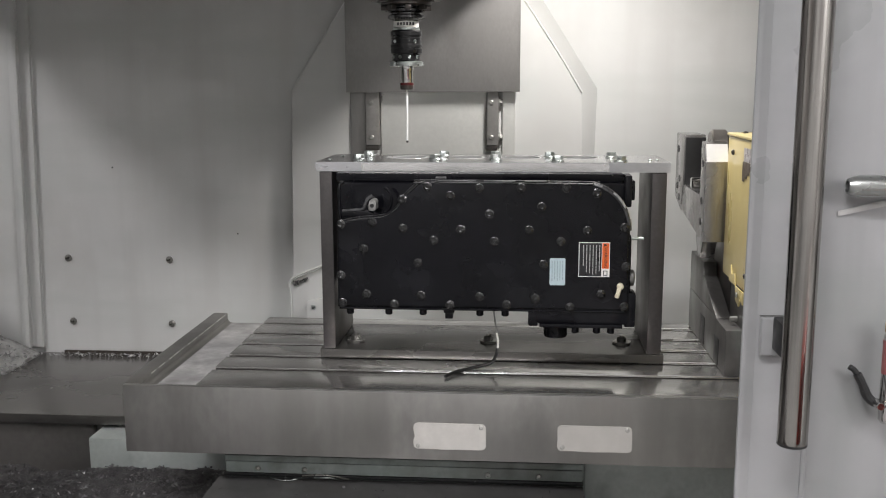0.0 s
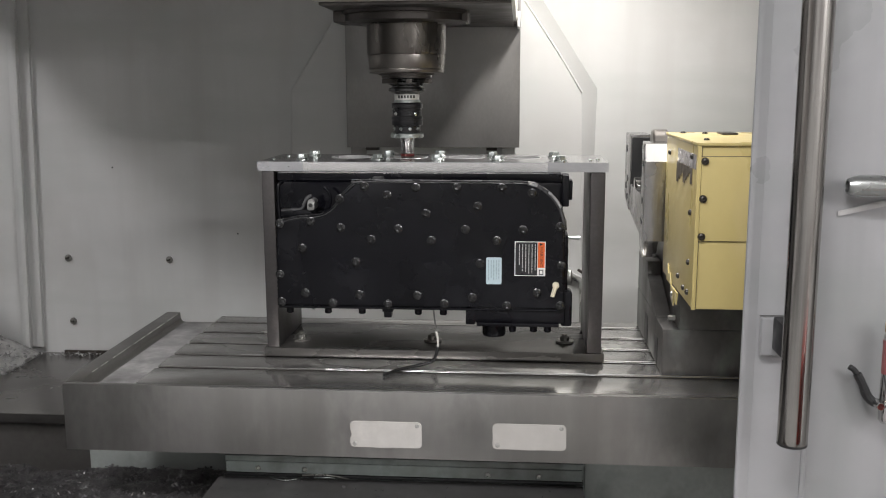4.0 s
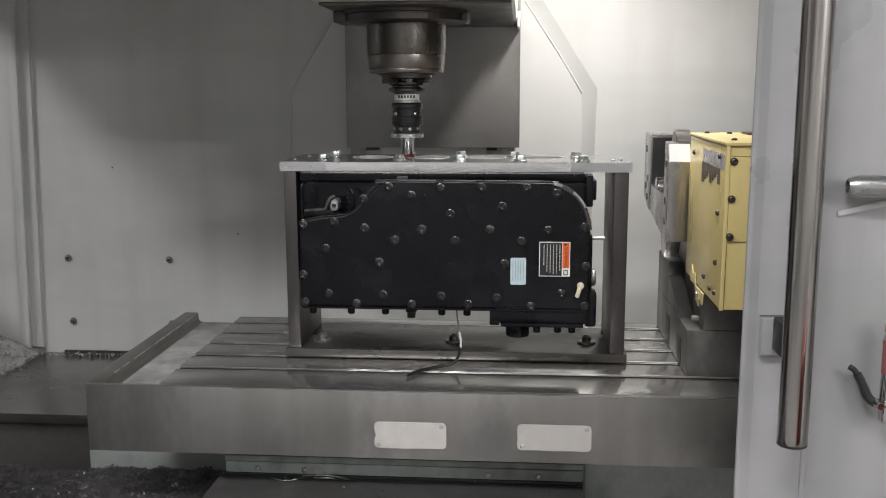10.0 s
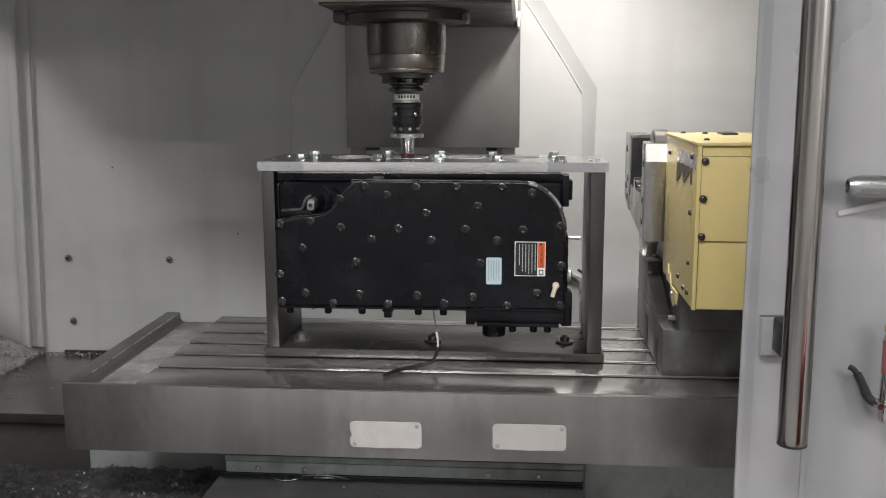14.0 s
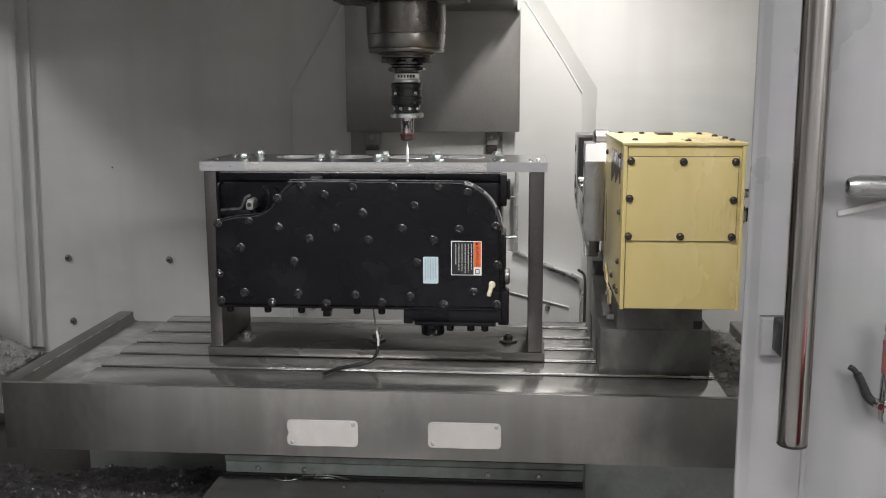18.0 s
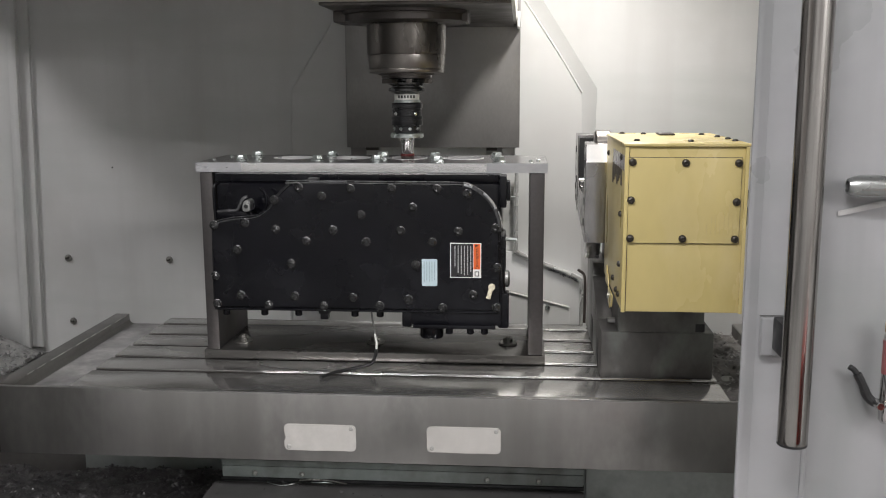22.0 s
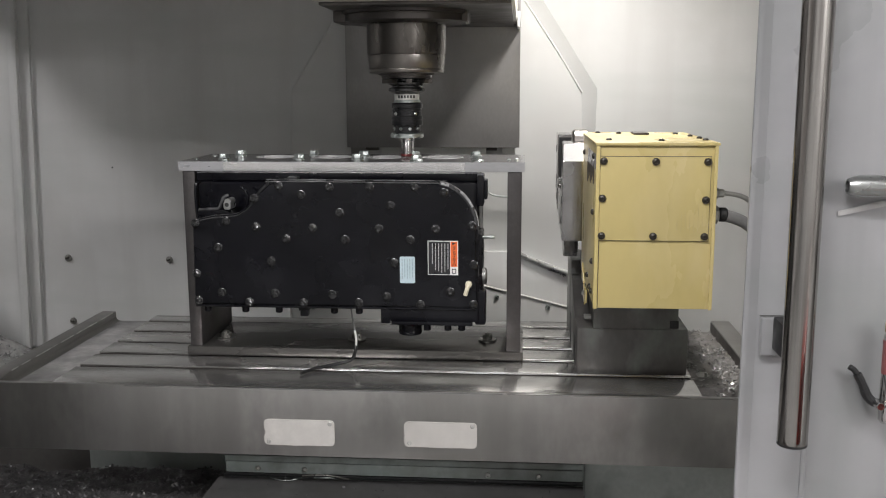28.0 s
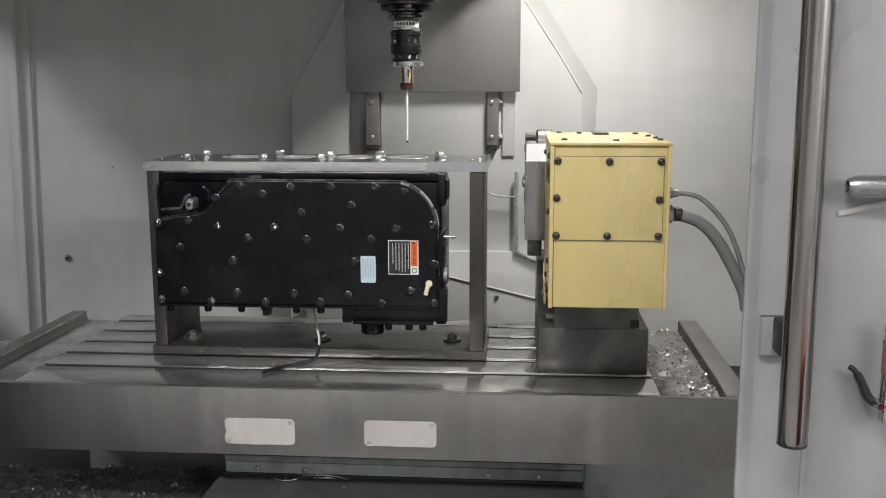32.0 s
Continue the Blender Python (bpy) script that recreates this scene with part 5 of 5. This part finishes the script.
def heap_bed(name, x0, x1, y0, y1, height, nx, ny, low, material, label):
    bm = bmesh.new()
    rows = [[bm.verts.new((x0 + (x1 - x0) * i / nx, y0 + (y1 - y0) * j / ny, height(x0 + (x1 - x0) * i / nx, y0 + (y1 - y0) * j / ny))) for i in range(nx + 1)] for j in range(ny + 1)]
    for a, b in zip(rows, rows[1:]):
        for i in range(nx):
            bm.faces.new((a[i], a[i + 1], b[i + 1], b[i]))
    rim = [e for e in bm.edges if len(e.link_faces) == 1]
    ext = bmesh.ops.extrude_edge_only(bm, edges=rim)
    for v in [g for g in ext["geom"] if isinstance(g, bmesh.types.BMVert)]:
        v.co.z = low
    bmesh.ops.recalc_face_normals(bm, faces=bm.faces)
    ob = new(name, mesh_of(name, bm, material))
    BASE[ob.name] = Vector((0, 0, 0))
    return tagged(ob, label, "metal chips", kind="stuff")


heap_bed("chip_heap", -1.94, -0.66, 1.0, 2.02, tray_height, 90, 70, 0.451, CHIP_BED, "dark heap of fine metal chips in the tray")
chip_heap("loose_chips", -1.6, -0.66, 1.55, 2.02, tray_height, 10000, 0.0062, CHIP, "loose steel chips on the heap", 3)
chip_heap("bright_chips", -1.6, -0.66, 1.55, 2.02, tray_height, 200, 0.006, CHIP_BRIGHT, "bright metal chips on the heap", 4, 0.006)
def right_height(x, y):
    return tray_height(x, y) + 0.014


heap_bed("chip_heap_right", 0.155, 1.18, 1.0, 2.28, right_height, 60, 60, 0.451, TROUGH_BED, "grey heap of fine metal chips in the tray")
chip_heap("loose_chips", 0.155, 0.75, 1.6, 2.2, right_height, 3000, 0.007, CHIP_BRIGHT, "loose steel chips on the heap", 5)


def corner_height(x, y):
    return 0.714 + 0.05 * max(0.0, min(1.0, (-1.49 - x) / 0.12)) + 0.012 * noise.noise((x * 25, y * 25, 2.3))


heap_bed("chip_drift", -1.94, -1.49, 2.54, 2.745, corner_height, 24, 14, 0.7075, RESIDUE, "pale drift of fine chips on the side cover")
chip_heap("drift_chips", -1.94, -1.47, 2.52, 2.74, corner_height, 3200, 0.0055, CHIP_BRIGHT, "bright chips on the drift", 6)


def trough_height(x, y):
    return 0.934 + 0.008 * noise.noise((x * 30, y * 30, 0.7))


trough_bed = heap_bed("trough_chips", 0.526, 0.644, 1.80, 2.315, trough_height, 20, 60, 0.9305, TROUGH_FINES, "silver chips heaped in the table trough")
trough_chips = chip_heap("trough_loose_chips", 0.526, 0.644, 1.77, 2.31, trough_height, 420, 0.0068, CHIP_DULL, "curled silver chips in the table trough", 8, 0.007)


trough_bright = chip_heap("trough_bright_chips", 0.585, 0.644, 1.82, 2.14, trough_height, 190, 0.0075, CHIP_BRIGHT, "bright flakes in the table trough", 9, 0.007)


def cover_top(x, y):
    return 0.7085


chip_heap("wall_foot_chips", -1.47, -0.90, 2.735, 2.772, cover_top, 420, 0.006, CHIP_BRIGHT, "fine chips along the foot of the wall", 11, 0.004)
chip_heap("cover_chips", -1.94, -1.50, 2.36, 2.54, cover_top, 260, 0.006, CHIP_BRIGHT, "scattered chips on the side cover", 12, 0.003)


def ledge_right(x, y):
    return 0.9995 - 0.40 * (x - 0.10)


def ledge_left(x, y):
    return 0.950 + 0.40 * (x + 0.66)


chip_heap("ledge_chips", 0.085, 0.168, 2.698, 2.716, ledge_right, 160, 0.009, CHIP, "dark and silver chips caught on the guard's edge", 13, 0.014)
chip_heap("ledge_chips", -0.668, -0.625, 2.698, 2.716, ledge_left, 110, 0.009, CHIP, "dark chips caught on the guard's edge", 14, 0.014)


def way_top(x, y):
    return 0.7235


way_chips = chip_heap("way_cover_chips", -0.62, 0.12, 1.74, 1.846, way_top, 45, 0.005, CHIP, "few bright chips on the way cover", 15, 0.002)


# ---- what moves ----
# seconds, sideways and inward shift of the table
TABLE_PATH = [(0.0, 0.125, 0.0), (0.4, 0.125, 0.0), (0.7, 0.102, 0.0), (1.0, 0.0465, 0.0), (1.2, 0.014, 0.0), (1.42, 0.0, 0.0), (3.5, 0.0, 0.0), (3.9, 0.0, 0.0),
              (5.0, 0.0, 0.046), (5.5, 0.0, 0.045), (6.0, 0.0, 0.013), (6.5, 0.0, -0.008), (7.0, 0.0, -0.033), (7.5, 0.0, -0.048), (8.25, 0.0, -0.048), (8.5, 0.0, -0.009),
              (8.65, 0.0, 0.0), (8.8, 0.0, 0.0), (9.0, 0.010, 0.0), (9.5, 0.033, 0.0), (10.0, 0.048, 0.0), (10.2, 0.047, 0.0), (10.8, 0.047, 0.0), (11.0, 0.008, 0.0),
              (11.1, 0.003, 0.0), (11.5, -0.012, 0.0), (12.0, -0.034, 0.0), (12.5, -0.047, 0.0), (13.2, -0.047, 0.0), (13.4, -0.011, 0.0), (13.5, 0.0, 0.0), (14.5, 0.0, 0.0),
              (15.7, 0.0, 0.0), (16.5, -0.112, 0.0), (16.75, -0.1255, 0.0), (19.1, -0.1255, 0.0), (19.5, -0.1255, 0.017), (20.0, -0.1255, 0.041), (20.3, -0.1255, 0.046),
              (21.2, -0.1255, 0.046), (21.5, -0.1255, 0.002), (22.0, -0.1255, -0.024), (22.5, -0.1255, -0.048), (23.7, -0.1255, -0.048), (24.0, -0.1255, 0.0), (24.5, -0.103, 0.0),
              (25.0, -0.080, 0.0), (25.55, -0.079, 0.0), (25.8, -0.116, 0.0), (26.3, -0.138, 0.0), (26.9, -0.160, 0.0), (27.3, -0.1735, 0.0), (28.0, -0.172, 0.0), (28.45, -0.168, 0.0),
              (28.6, -0.150, 0.0), (28.8, -0.1255, 0.0), (30.95, -0.1255, 0.0), (31.2, -0.142, 0.0), (31.5, -0.195, 0.0), (31.75, -0.238, 0.0), (32.0, -0.251, 0.0)]
# seconds, height of the head over its lowest place
HEAD_PATH = [(0.0, 0.1555), (2.2, 0.1555), (2.5, 0.093), (3.0, 0.0055), (3.3, 0.0), (14.15, 0.0), (14.5, 0.062), (15.1, 0.1555), (17.4, 0.1555), (17.5, 0.143), (18.0, 0.044), (18.4, 0.0),
             (29.4, 0.0), (29.5, 0.016), (30.0, 0.118), (30.4, 0.1555), (32.0, 0.1555)]


def motions():
    for ob in (table, fixture, casing, wire, rotary, trough_bed, trough_chips, trough_bright):
        x, y, z = ob.location
        walk(ob, [(t, pose(x + dx, y + dy, z)) for t, dx, dy in TABLE_PATH])
    for ob in (saddle, curl, loop_curl, long_curl, way_chips):
        x, y, z = ob.location
        walk(ob, [(t, pose(x, y + dy, z)) for t, dx, dy in TABLE_PATH])
    for ob in (head, probe):
        x, y, z = ob.location
        walk(ob, [(t, pose(x, y, z + dz)) for t, dz in HEAD_PATH])


motions()
